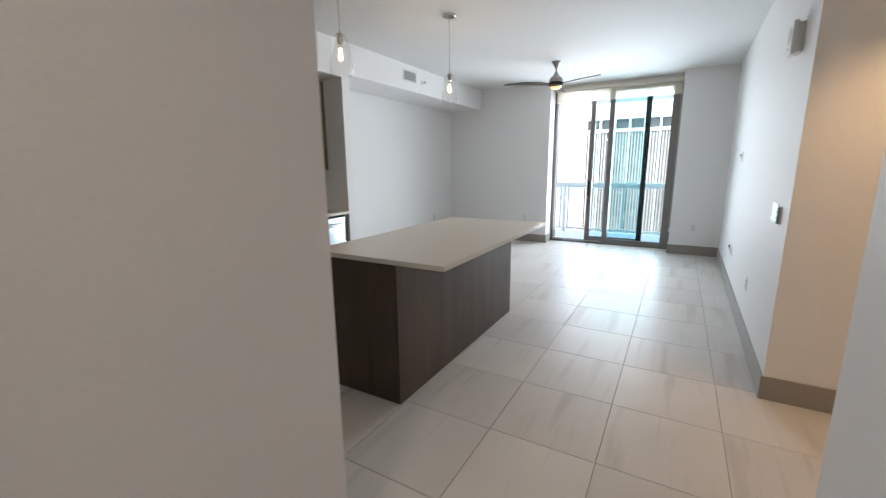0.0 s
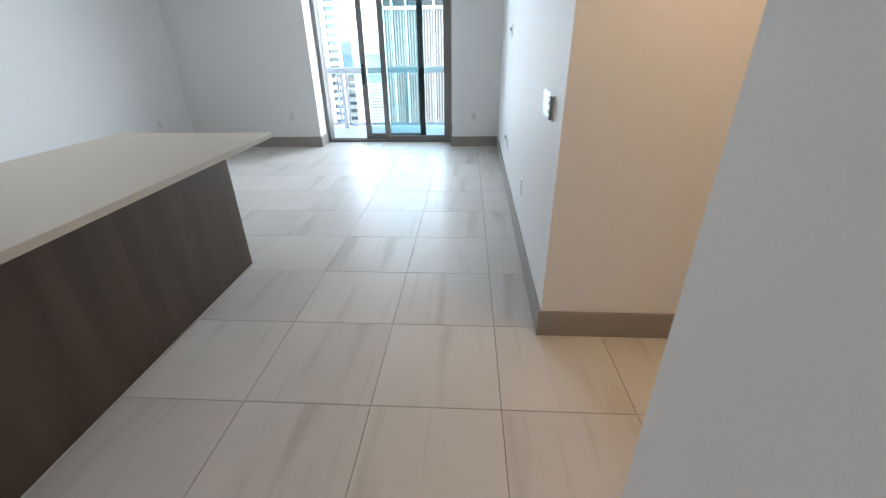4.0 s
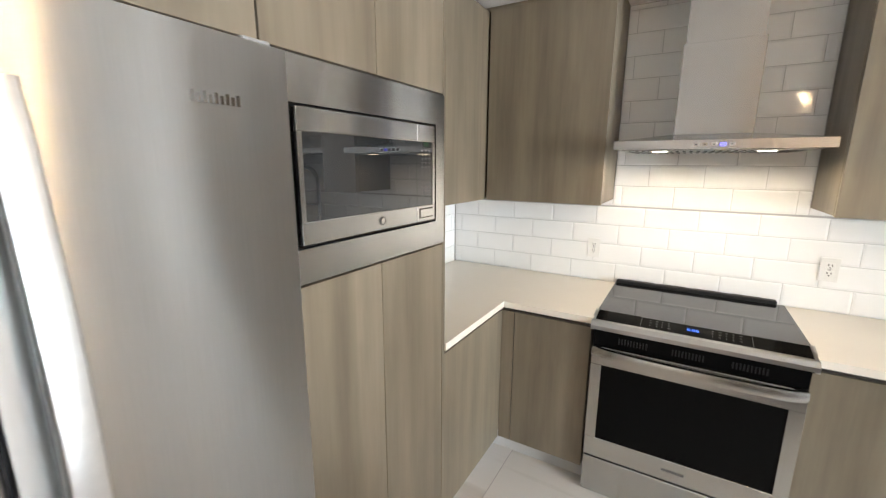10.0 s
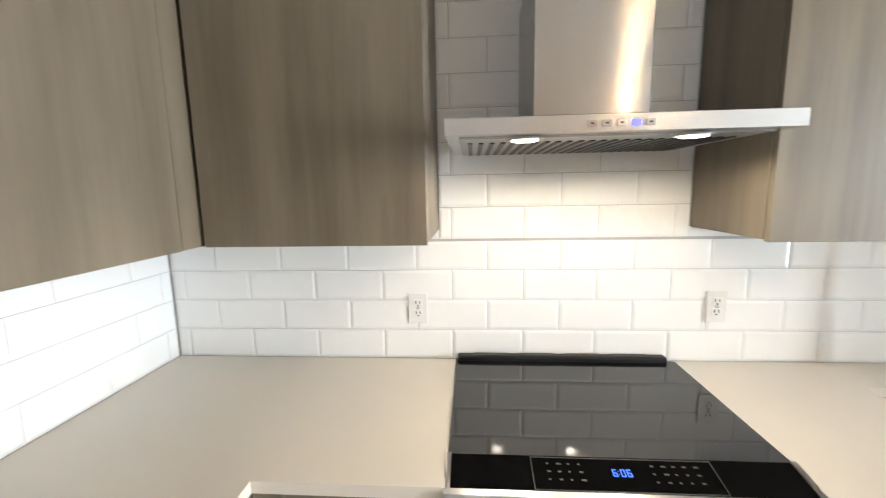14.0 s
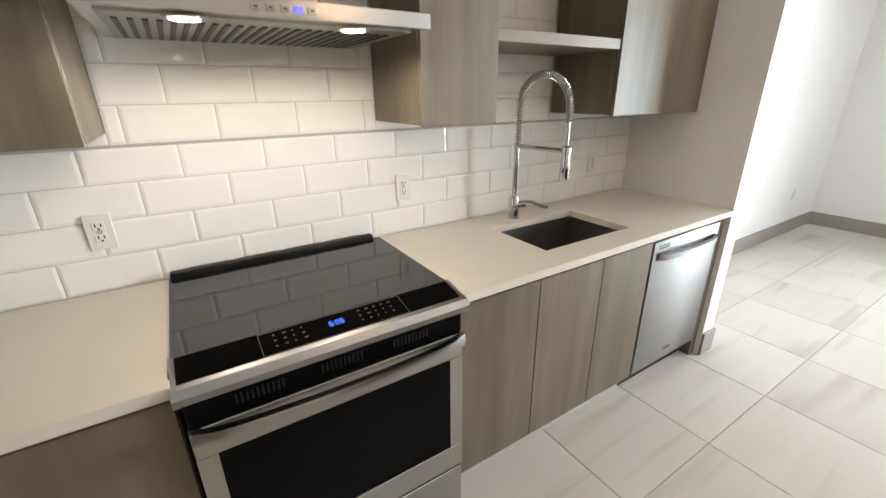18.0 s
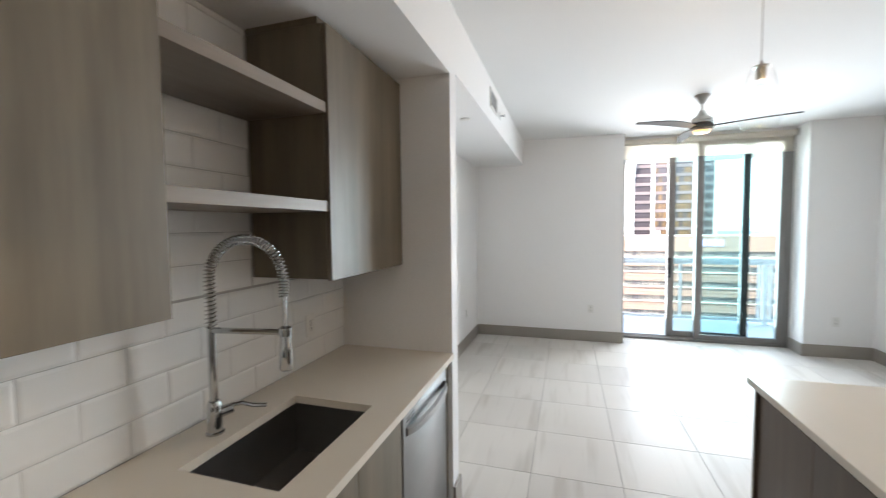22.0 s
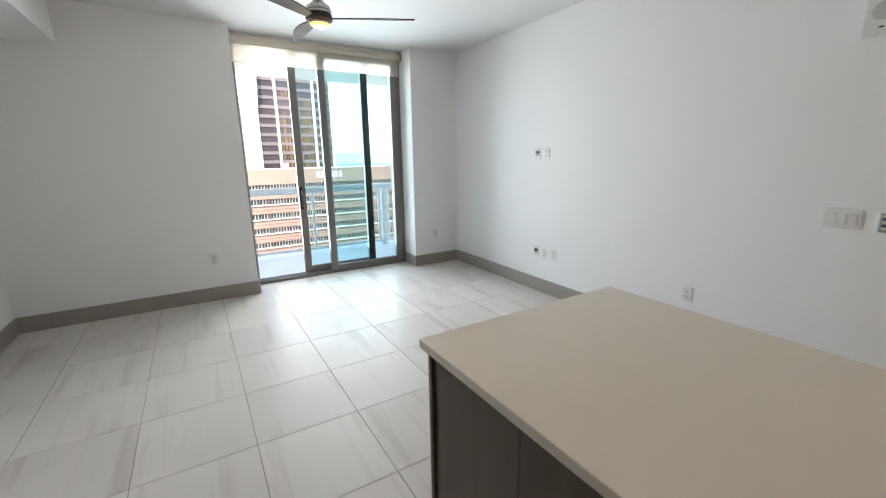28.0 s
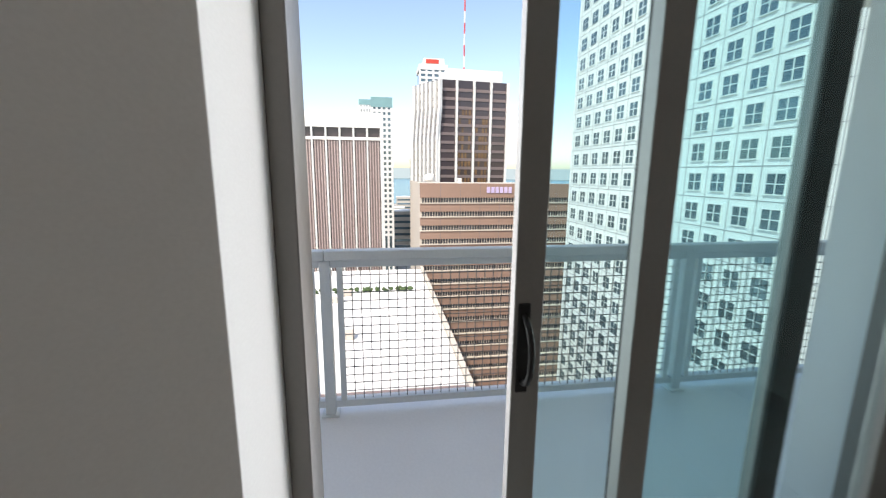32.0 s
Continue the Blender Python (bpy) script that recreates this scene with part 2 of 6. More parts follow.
DARKSTEEL = brushed("dark steel", (0.30, 0.295, 0.29), 0.36, (0.02, 1.0, 1.0), 0.3)
STEELD = brushed("pale brushed steel", (0.40, 0.405, 0.41), 0.32, (1.0, 0.02, 1.0), 0.25, 0.25)
CHROME = surf("polished chrome", (0.56, 0.565, 0.57), 0.08, 1.0, 0.01, relief=0.0)
NICKEL = surf("brushed nickel", (0.42, 0.40, 0.375), 0.3, 1.0, 0.03)
ALU = surf("grey anodised frame", (0.20, 0.19, 0.18), 0.42, 0.35, 0.03)
ALUDARK = matt(surf("dark frame rubber", (0.010, 0.010, 0.010), 0.6), 0.3)
WIRE = surf("grey mesh wire", (0.13, 0.13, 0.13), 0.5)
RAILPAINT = surf("pale grey rail paint", (0.72, 0.74, 0.74), 0.45, 0, 0.03)
BLACKGLASS = matt(surf("black ceramic glass", (0.008, 0.008, 0.009), 0.025, 0, 0.01, relief=0.0), 0.6)
OVENGLASS = matt(surf("black oven window", (0.004, 0.004, 0.004), 0.08, 0, 0.01, relief=0.0), 0.05)
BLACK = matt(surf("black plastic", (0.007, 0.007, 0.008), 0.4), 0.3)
SMOKE = matt(surf("dark door glass", (0.016, 0.017, 0.018), 0.012, 0, 0.01, relief=0.0), 1.0)
WHITEPLASTIC = surf("white plastic", (0.72, 0.715, 0.69), 0.35, 0, 0.02)
GREYPLASTIC = surf("grey plastic", (0.30, 0.30, 0.30), 0.45)
CHANNEL = surf("painted channel shade", (0.045, 0.038, 0.032), 0.5, 0.2)
KICK = surf("pale plinth", (0.50, 0.50, 0.495), 0.35)
FABRIC = weave("roller blind fabric", (0.90, 0.86, 0.79))
FANWOOD = laminate("grey walnut blade", (0.024, 0.020, 0.017), (0.065, 0.054, 0.046), (0.6, 8, 8), 0.78)
CONCRETE = surf("balcony coating", (0.88, 0.87, 0.87), 0.6, 0, 0.03, 1.0, 60, 0.2)
SLABPAINT = surf("balcony soffit paint", (0.74, 0.71, 0.66), 0.8)
DOORPAINT = surf("grey door paint", (0.40, 0.42, 0.43), 0.4)
CASING = surf("taupe door casing", (0.36, 0.33, 0.29), 0.45)
BEIGETILE = surf("beige bath tile", (0.52, 0.45, 0.36), 0.35)
TUBWHITE = surf("white tub", (0.78, 0.77, 0.75), 0.15)
BULB = glow("warm filament", (1.0, 0.60, 0.24), 6.0)
FANLENS = glow("frosted fan lens", (1.0, 0.52, 0.16), 0.42)
LED = glow("hood lamp lens", (1.0, 0.82, 0.56), 0.8)
CANLENS = glow("downlight lens", (1.0, 0.74, 0.42), 0.6)
BLUE = glow("blue display", (0.06, 0.06, 1.0), 0.35)
BLUESOFT = glow("blue digits", (0.06, 0.20, 1.0), 0.13)
GREEN = glow("green digits", (0.10, 0.75, 0.12), 0.03)
MARK = surf("pale printed mark", (0.085, 0.085, 0.085), 0.5)
MARKDIM = surf("dim printed mark", (0.07, 0.07, 0.073), 0.5)
BADGE = surf("badge metal", (0.12, 0.12, 0.12), 0.3, 0.9)
CLEAR = pane_glass("clear lamp glass", (0.987, 0.987, 0.985), 0.03, 0.38, 3.4, 0.015)
TEAL = pane_glass("teal tinted glass", (0.82, 0.935, 0.945))


# ---------------------------------------------------------------- mesh helpers
BASE = {}


def box(bm, x0, x1, y0, y1, z0, z1, bevel=0.0, seg=1):
    made = bmesh.ops.create_cube(bm, size=1.0)["verts"]
    for v in made:
        v.co = Vector(((x0 + x1) / 2 + v.co.x * (x1 - x0), (y0 + y1) / 2 + v.co.y * (y1 - y0), (z0 + z1) / 2 + v.co.z * (z1 - z0)))
    if bevel:
        edges = list({e for v in made for e in v.link_edges})
        bmesh.ops.bevel(bm, geom=edges, offset=bevel, segments=seg, affect="EDGES", profile=0.5)
    return bm


def boxm(*a, **k):
    return box(bmesh.new(), *a, **k)


def rod(bm, p0, p1, r0, r1=None, n=14):
    p0, p1 = Vector(p0), Vector(p1)
    r1 = r0 if r1 is None else r1
    turn = (p1 - p0).to_track_quat("Z", "Y").to_matrix()
    rings = []
    for p, r in ((p0, r0), (p1, r1)):
        rings.append([bm.verts.new(p + turn @ Vector((r * math.cos(a), r * math.sin(a), 0))) for a in (2 * math.pi * i / n for i in range(n))])
    for i in range(n):
        bm.faces.new((rings[0][i], rings[0][(i + 1) % n], rings[1][(i + 1) % n], rings[1][i]))
    bm.faces.new(rings[0][::-1])
    bm.faces.new(rings[1])
    return bm


def rodm(*a, **k):
    return rod(bmesh.new(), *a, **k)


def tube(bm, pts, r, n=8):
    """A bent tube through the points."""
    pts = [Vector(p) for p in pts]
    last, side = None, None
    for i, p in enumerate(pts):
        d = (pts[min(i + 1, len(pts) - 1)] - pts[max(i - 1, 0)]).normalized()
        if side is None:
            side = d.orthogonal().normalized()
        side = (side - d * side.dot(d)).normalized()
        up = d.cross(side)
        ring = [bm.verts.new(p + r * (math.cos(a) * side + math.sin(a) * up)) for a in (2 * math.pi * k / n for k in range(n))]
        if last:
            for k in range(n):
                bm.faces.new((last[k], last[(k + 1) % n], ring[(k + 1) % n], ring[k]))
        else:
            bm.faces.new(ring[::-1])
        last = ring
    bm.faces.new(last)
    return bm


def lathe(bm, profile, cx, cy, n=28, shut=True):
    """A turned shape: (radius, height) pairs from below upwards."""
    rings = [[bm.verts.new((cx + r * math.cos(2 * math.pi * k / n), cy + r * math.sin(2 * math.pi * k / n), z)) for k in range(n)] for r, z in profile]
    for a, b in zip(rings, rings[1:]):
        for k in range(n):
            bm.faces.new((a[k], a[(k + 1) % n], b[(k + 1) % n], b[k]))
    if shut:
        bm.faces.new(rings[0][::-1])
        bm.faces.new(rings[-1])
    return bm


def prism(bm, outline, z0, z1):
    """An upright prism over a counter-clockwise outline."""
    lo, hi = [bm.verts.new((x, y, z0)) for x, y in outline], [bm.verts.new((x, y, z1)) for x, y in outline]
    n = len(outline)
    for i in range(n):
        bm.faces.new((lo[i], lo[(i + 1) % n], hi[(i + 1) % n], hi[i]))
    bm.faces.new(lo[::-1])
    bm.faces.new(hi)
    return bm


def to_mesh(name, bm, material, smooth):
    me = bpy.data.meshes.new(name)
    bmesh.ops.recalc_face_normals(bm, faces=bm.faces)
    bm.to_mesh(me)
    bm.free()
    for m in material if isinstance(material, (list, tuple)) else (material,):
        me.materials.append(m)
    if smooth:
        me.shade_smooth()
        me.set_sharp_from_angle(angle=radians(38))
    return me


def thing(name, at, label, category, group="", kind=""):
    """An Empty at the base of a thing made of parts."""
    ob = new(name)
    ob.location = at
    ob.empty_display_size = 0.1
    BASE[ob] = Vector(at)
    return tagged(ob, label, category, group, kind)


def part(name, bm, material, parent, label="", smooth=False):
    """One mesh, given in world metres, under a thing or a part."""
    bmesh.ops.translate(bm, verts=bm.verts, vec=-BASE[parent])
    ob = new(name, to_mesh(name, bm, material, smooth))
    ob.parent = parent
    BASE[ob] = BASE[parent]
    return tagged(ob, label)


def solid(name, bm, material, label="", category="", group="", kind="", smooth=False):
    """A thing that is one mesh; its origin lies at its base."""
    vs = [v.co for v in bm.verts]
    at = Vector(((min(v.x for v in vs) + max(v.x for v in vs)) / 2, (min(v.y for v in vs) + max(v.y for v in vs)) / 2, min(v.z for v in vs)))
    bmesh.ops.translate(bm, verts=bm.verts, vec=-at)
    ob = new(name, to_mesh(name, bm, material, smooth))
    ob.location = at
    BASE[ob] = at
    return tagged(ob, label, category, group, kind)


def structure(name, bm, material, label="", category="", smooth=False):
    return solid(name, bm, material, label, category or name.split("_")[0], "", "structure", smooth)


# ---------------------------------------------------------------- the rooms
CEILING, SOFFIT, LOWCEIL = 2.86, 2.468, 2.45
WIN_L, WIN_R, WIN_Y = 2.035, 4.085, 7.92
NORTH, OUTER = 7.58, 8.30


def east_x(y):
    """The long east wall runs a little outwards towards the window."""
    return 4.713 + (y - 3.0) * 0.0150


structure("wall_west", boxm(-0.2, 0.0, -1.8, OUTER, -0.02, CEILING), PAINT, "smooth white painted plaster wall", "wall")
structure("wall_kitchen_end", boxm(0.0, 0.69, 3.716, 3.835, -0.02, SOFFIT), PAINT, "short white wall closing the kitchen run", "wall")
structure("wall_kitchen_south", boxm(0.0, 3.2, -0.2, 0.0, -0.02, CEILING), PAINT, "white painted wall behind the fridge", "wall")
structure("wall_fridge_side", boxm(3.02, 3.2, 0.0, 0.916, -0.02, CEILING), PAINT, "white painted wall end beside the fridge", "wall")
structure("wall_entry_west", boxm(3.0, 3.2, -1.8, -0.2, -0.02, CEILING), PAINT, "white painted entry wall", "wall")
structure("wall_south", boxm(-0.2, 4.92, -2.0, -1.8, -0.02, CEILING), PAINT, "white painted wall at the entry", "wall")
structure("wall_entry_east", boxm(4.715, 4.915, -1.8, 1.876, -0.02, CEILING), PAINT, "white painted wall with the thermostat", "wall")
structure("wall_east", prism(bmesh.new(), ((4.713, 3.0), (4.913, 3.0), (east_x(OUTER) + 0.2, OUTER), (east_x(OUTER), OUTER)), -0.02, CEILING), PAINT, "long smooth white painted wall with outlets", "wall")
structure("wall_header", boxm(4.714, 4.914, 1.876, 3.0, LOWCEIL, CEILING), PAINT, "white wall over the hallway opening", "wall")
structure("wall_north_west", boxm(0.0, WIN_L, NORTH, OUTER, -0.02, CEILING), PAINT, "white painted wall beside the balcony door", "wall")
structure("wall_north_east", boxm(WIN_R, east_x(OUTER), NORTH, OUTER, -0.02, CEILING), PAINT, "white painted pier beside the balcony door", "wall")
structure("wall_north_lintel", boxm(WIN_L, WIN_R, WIN_Y - 0.03, OUTER, 2.80, CEILING), PAINT, "white lintel over the balcony door", "wall")
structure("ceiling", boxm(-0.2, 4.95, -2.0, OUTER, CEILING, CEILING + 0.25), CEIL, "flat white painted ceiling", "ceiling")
structure("soffit_kitchen", prism(bmesh.new(), ((0.0, 0.0), (3.02, 0.0), (3.02, 0.69), (0.69, 0.69), (0.69, 3.835), (0.0, 3.835)), SOFFIT, CEILING), PAINT, "white dropped soffit over the kitchen cabinets", "ceiling")
structure("bulkhead", boxm(0.0, 0.685, 3.835, NORTH, 2.512, CEILING), PAINT, "white boxed bulkhead along the wall", "ceiling")

# hallway, and what shows of the rooms off it
HALL_N, HALL_S, HALL_E = 3.0, 1.876, 9.2
structure("wall_hall_north", boxm(4.913, 7.265, HALL_N, HALL_N + 0.12, -0.02, LOWCEIL), PAINT, "white hallway wall in warm light", "wall")
structure("wall_hall_north_end", boxm(8.165, HALL_E, HALL_N, HALL_N + 0.12, -0.02, LOWCEIL), PAINT, "white hallway wall past the bedroom door", "wall")
structure("wall_hall_lintel", boxm(7.265, 8.165, HALL_N, HALL_N + 0.12, 2.165, LOWCEIL), PAINT, "white wall over the bedroom door", "wall")
structure("wall_hall_south", boxm(4.915, 11.0, HALL_S - 0.12, HALL_S, -0.02, LOWCEIL), PAINT, "white hallway wall", "wall")
structure("wall_hall_end", boxm(HALL_E, HALL_E + 0.12, 2.80, HALL_N + 0.12, -0.02, LOWCEIL), PAINT, "white end wall beside the bathroom door", "wall")
structure("wall_hall_end_lintel", boxm(HALL_E, HALL_E + 0.12, HALL_S, 2.80, 2.165, LOWCEIL), PAINT, "white wall over the bathroom door", "wall")
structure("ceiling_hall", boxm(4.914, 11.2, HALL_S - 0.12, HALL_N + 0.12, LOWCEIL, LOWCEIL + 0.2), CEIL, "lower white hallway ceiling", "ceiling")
structure("wall_bath_north", boxm(HALL_E + 0.12, 11.2, HALL_N, HALL_N + 0.12, -0.02, LOWCEIL), BEIGETILE, "beige tiled bathroom wall", "wall")
structure("wall_bath_end", boxm(11.0, 11.2, HALL_S - 0.12, HALL_N, -0.02, LOWCEIL), BEIGETILE, "beige tiled bathroom wall behind the tub", "wall")
structure("wall_bedroom_east", boxm(9.6, 9.8, HALL_N + 0.12, 7.6, -0.02, CEILING), PAINT, "white bedroom wall", "wall")
structure("wall_bedroom_north", boxm(5.3, 6.4, 7.6, OUTER, -0.02, CEILING), PAINT, "white bedroom wall beside its window", "wall")
structure("wall_bedroom_north_end", boxm(8.6, 9.8, 7.6, OUTER, -0.02, CEILING), PAINT, "white bedroom wall past its window", "wall")
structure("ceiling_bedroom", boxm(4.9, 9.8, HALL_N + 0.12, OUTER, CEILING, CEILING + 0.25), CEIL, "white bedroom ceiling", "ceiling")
structure("wall_bedroom_over_hall", boxm(4.915, 9.8, HALL_N + 0.002, HALL_N + 0.12, LOWCEIL + 0.2, CEILING), PAINT, "white wall above the hallway ceiling", "wall")

# taupe baseboards, 15 mm proud
BH = 0.15
for x0, x1, y0, y1 in ((0.0, 0.015, 3.835, NORTH), (0.015, WIN_L, NORTH - 0.015, NORTH), (WIN_R, east_x(NORTH), NORTH - 0.015, NORTH),
                       (WIN_R - 0.015, WIN_R, NORTH - 0.015, WIN_Y - 0.03), (WIN_L, WIN_L + 0.015, NORTH - 0.015, WIN_Y - 0.03),
                       (4.700, 4.715, -1.8, 1.876), (4.715, HALL_E, HALL_S, HALL_S + 0.015),
                       (4.713, 7.155, HALL_N - 0.015, HALL_N), (8.285, HALL_E - 0.02, HALL_N - 0.015, HALL_N),
                       (3.2, 3.215, -1.8, 0.931), (3.02, 3.2, 0.916, 0.931), (0.69, 0.705, 3.716, 3.85), (0.0, 0.69, 3.835, 3.85)):
    structure("baseboard", boxm(x0, x1, y0, y1, 0.0, BH, bevel=0.002), SKIRT, "matt taupe tile baseboard", "baseboard")
structure("baseboard", prism(bmesh.new(), ((4.698, 2.985), (4.713, 2.985), (4.713, 3.0), (east_x(NORTH), NORTH - 0.015), (east_x(NORTH) - 0.015, NORTH - 0.015)), 0.0, BH), SKIRT, "matt taupe tile baseboard", "baseboard")


# ---------------------------------------------------------------- balcony door
def ring_frame(bm, x0, x1, y0, y1, z0, z1, side, foot, head):
    box(bm, x0, x0 + side, y0, y1, z0, z1, bevel=0.003)
    box(bm, x1 - side, x1, y0, y1, z0, z1, bevel=0.003)
    box(bm, x0 + side, x1 - side, y0 + 0.001, y1 - 0.001, z0, z0 + foot)
    box(bm, x0 + side, x1 - side, y0 + 0.001, y1 - 0.001, z1 - head, z1)
    return bm


win = thing("window_1", (3.06, WIN_Y, 0.0), "tall grey aluminium sliding balcony door standing half open", "window", kind="structure")
part("window_frame", ring_frame(bmesh.new(), WIN_L, WIN_R, WIN_Y - 0.02, WIN_Y + 0.15, 0.0, 2.80, 0.055, 0.03, 0.06), ALU, win)
part("track", box(box(bmesh.new(), WIN_L + 0.06, WIN_R - 0.06, WIN_Y + 0.02, WIN_Y + 0.03, 0.031, 0.045), WIN_L + 0.06, WIN_R - 0.06, WIN_Y + 0.09, WIN_Y + 0.10, 0.031, 0.045), NICKEL, win)
fixed = part("fixed_sash", ring_frame(bmesh.new(), 2.990, WIN_R - 0.05, WIN_Y - 0.01, WIN_Y + 0.045, 0.032, 2.74, 0.088, 0.07, 0.06), ALU, win)
part("pane", boxm(3.073, WIN_R - 0.133, WIN_Y + 0.014, WIN_Y + 0.022, 0.10, 2.69), TEAL, fixed, "teal tinted pane").visible_shadow = False
slide = part("sliding_sash", ring_frame(bmesh.new(), 2.662, 3.645, WIN_Y + 0.07, WIN_Y + 0.115, 0.046, 2.74, 0.088, 0.075, 0.06), ALU, win)
part("pane", boxm(2.731, 3.562, WIN_Y + 0.088, WIN_Y + 0.096, 0.12, 2.69), TEAL, slide, "teal tinted pane").visible_shadow = False
part("seal", box(box(bmesh.new(), 3.560, 3.647, WIN_Y + 0.058, WIN_Y + 0.07, 0.05, 2.74), 2.992, 3.076, WIN_Y + 0.0455, WIN_Y + 0.058, 0.08, 2.7), ALUDARK, slide)
grip = bmesh.new()
tube(grip, [(2.692, WIN_Y + 0.066 - d, z) for d, z in ((0.0, 0.915), (0.016, 0.918), (0.046, 0.935), (0.066, 0.97), (0.070, 1.02), (0.064, 1.06), (0.044, 1.095), (0.016, 1.118), (0.0, 1.12))], 0.0095, 8)
part("handle", grip, ALUDARK, slide, "curved dark grey pull handle", True)
part("handle_plate", boxm(2.673, 2.71, WIN_Y + 0.063, WIN_Y + 0.07, 0.88, 1.16, bevel=0.003), ALUDARK, slide)

blind = thing("roller_blind", (3.06, 7.9, 2.56), "cream translucent roller blind, rolled almost all the way up", "blind")
part("roller", rodm((WIN_L + 0.02, 7.862, 2.785), (WIN_R - 0.01, 7.862, 2.785), 0.038, n=18), FABRIC, blind, "", True)
part("fabric", boxm(WIN_L + 0.03, WIN_R - 0.02, 7.895, 7.898, 2.575, 2.79), FABRIC, blind)
part("hem_bar", boxm(WIN_L + 0.03, WIN_R - 0.02, 7.888, 7.90, 2.555, 2.578, bevel=0.003), FABRIC, blind)
part("bracket", boxm(WIN_R - 0.012, WIN_R - 0.003, 7.81, 7.89, 2.74, 2.83), NICKEL, blind)
part("bracket", boxm(WIN_L + 0.003, WIN_L + 0.012, 7.81, 7.89, 2.74, 2.83), NICKEL, blind)
part("chain", tube(bmesh.new(), [(WIN_R - 0.02, 7.83, 2.76), (WIN_R - 0.018, 7.84, 1.6), (WIN_R - 0.015, 7.845, 0.36), (WIN_R - 0.015, 7.86, 0.355), (WIN_R - 0.018, 7.865, 1.6), (WIN_R - 0.02, 7.87, 2.76)], 0.002, 6), WHITEPLASTIC, blind)
part("chain_tensioner", boxm(WIN_R - 0.022, WIN_R - 0.002, 7.835, 7.87, 0.32, 0.37, bevel=0.004), WHITEPLASTIC, blind)


# ---------------------------------------------------------------- kitchen
TOP, UNDER = 0.928, 0.897
DOOR_Z0, DOOR_Z1 = 0.105, 0.866
UP0, UP1 = 1.428, 2.44
FRONT, UPFRONT = 0.662, 0.40


def base_unit(name, label, x0, x1, y0, y1, doors, facing, body_top=UNDER - 0.004):
    """A floor cabinet: carcass, finger channel painted dark as in shade, plinth and flat doors that face +x or +y."""
    cab = thing(name, ((x0 + x1) / 2, (y0 + y1) / 2, 0), label, "cabinet", "base cabinets")
    if facing == "x":
        part("body", boxm(x0, x1 - 0.022, y0 + 0.001, y1 - 0.001, DOOR_Z0, body_top), OAK, cab)
        part("finger_channel", boxm(x1 - 0.022, x1 - 0.006, y0 + 0.001, y1 - 0.001, DOOR_Z1 + 0.004, UNDER - 0.004), CHANNEL, cab, "recessed channel painted dark as in shade")
        part("plinth", boxm(x0, x1 - 0.06, y0, y1, 0, DOOR_Z0 - 0.002), KICK, cab)
        for a, b in doors:
            part("door", boxm(x1 - 0.02, x1, a + 0.0015, b - 0.0015, DOOR_Z0, DOOR_Z1, bevel=0.0012), OAK, cab)
    else:
        part("body", boxm(x0 + 0.001, x1 - 0.001, y0, y1 - 0.022, DOOR_Z0, UNDER - 0.004), OAK, cab)
        part("finger_channel", boxm(x0 + 0.001, x1 - 0.001, y1 - 0.022, y1 - 0.006, DOOR_Z1 + 0.004, UNDER - 0.004), CHANNEL, cab, "recessed channel painted dark as in shade")
        part("plinth", boxm(x0, x1, y0, y1 - 0.06, 0, DOOR_Z0 - 0.002), KICK, cab)
        for a, b in doors:
            part("door", boxm(a + 0.0015, b - 0.0015, y1 - 0.02, y1, DOOR_Z0, DOOR_Z1, bevel=0.0012), OAK, cab)
    return cab


base_unit("corner_cabinet", "grey oak laminate corner cabinet beside the range", 0.002, FRONT, 0.685, 1.126, ((0.735, 1.125),), "x")
base_unit("return_cabinet", "grey oak laminate base cabinet beside the pantry tower", 0.002, 1.298, 0.002, 0.665, ((0.664, 1.296),), "y")
nook = thing("corner_filler", (0.65, 0.7, 0), "narrow grey oak filler strip in the cabinet corner", "filler")
part("filler", boxm(0.645, FRONT - 0.001, 0.6655, 0.7335, DOOR_Z0, DOOR_Z1), OAK, nook)
part("plinth", boxm(0.50, 0.602, 0.6055, 0.6845, 0, DOOR_Z0 - 0.002), KICK, nook)
base_unit("base_cabinet", "grey oak laminate base cabinet with a flat door", 0.002, FRONT, 1.927, 2.315, ((1.928, 2.315),), "x")
base_unit("sink_cabinet", "grey oak laminate sink cabinet with two flat doors", 0.002, FRONT, 2.316, 3.045, ((2.316, 2.69), (2.69, 3.045)), "x", 0.67)
solid("end_panel", boxm(0.002, FRONT, 3.662, 3.714, 0, UNDER - 0.002, bevel=0.001), OAK, "grey oak end panel beside the dishwasher", "panel")


def slab(name, label, outlines):
    """A quartz worktop: bevelled upright prisms that butt end to end."""
    bm = bmesh.new()
    for x0, x1, y0, y1 in outlines:
        box(bm, x0, x1, y0, y1, UNDER, TOP)
    bmesh.ops.remove_doubles(bm, verts=bm.verts, dist=0.0005)
    return solid(name, bm, QUARTZ, label, "worktop")


slab("worktop", "cream quartz corner worktop", ((0.016, 1.299, 0.016, 0.688), (0.016, 0.70, 0.688, 1.132)))
SX0, SX1, SY0, SY1 = 0.205, 0.565, 2.435, 2.985
slab("worktop", "cream quartz worktop with a cut-out for the sink", ((0.016, SX0, 1.933, 3.715), (SX1, 0.70, 1.933, 3.715), (SX0, SX1, 1.933, SY0), (SX0, SX1, SY1, 3.715)))

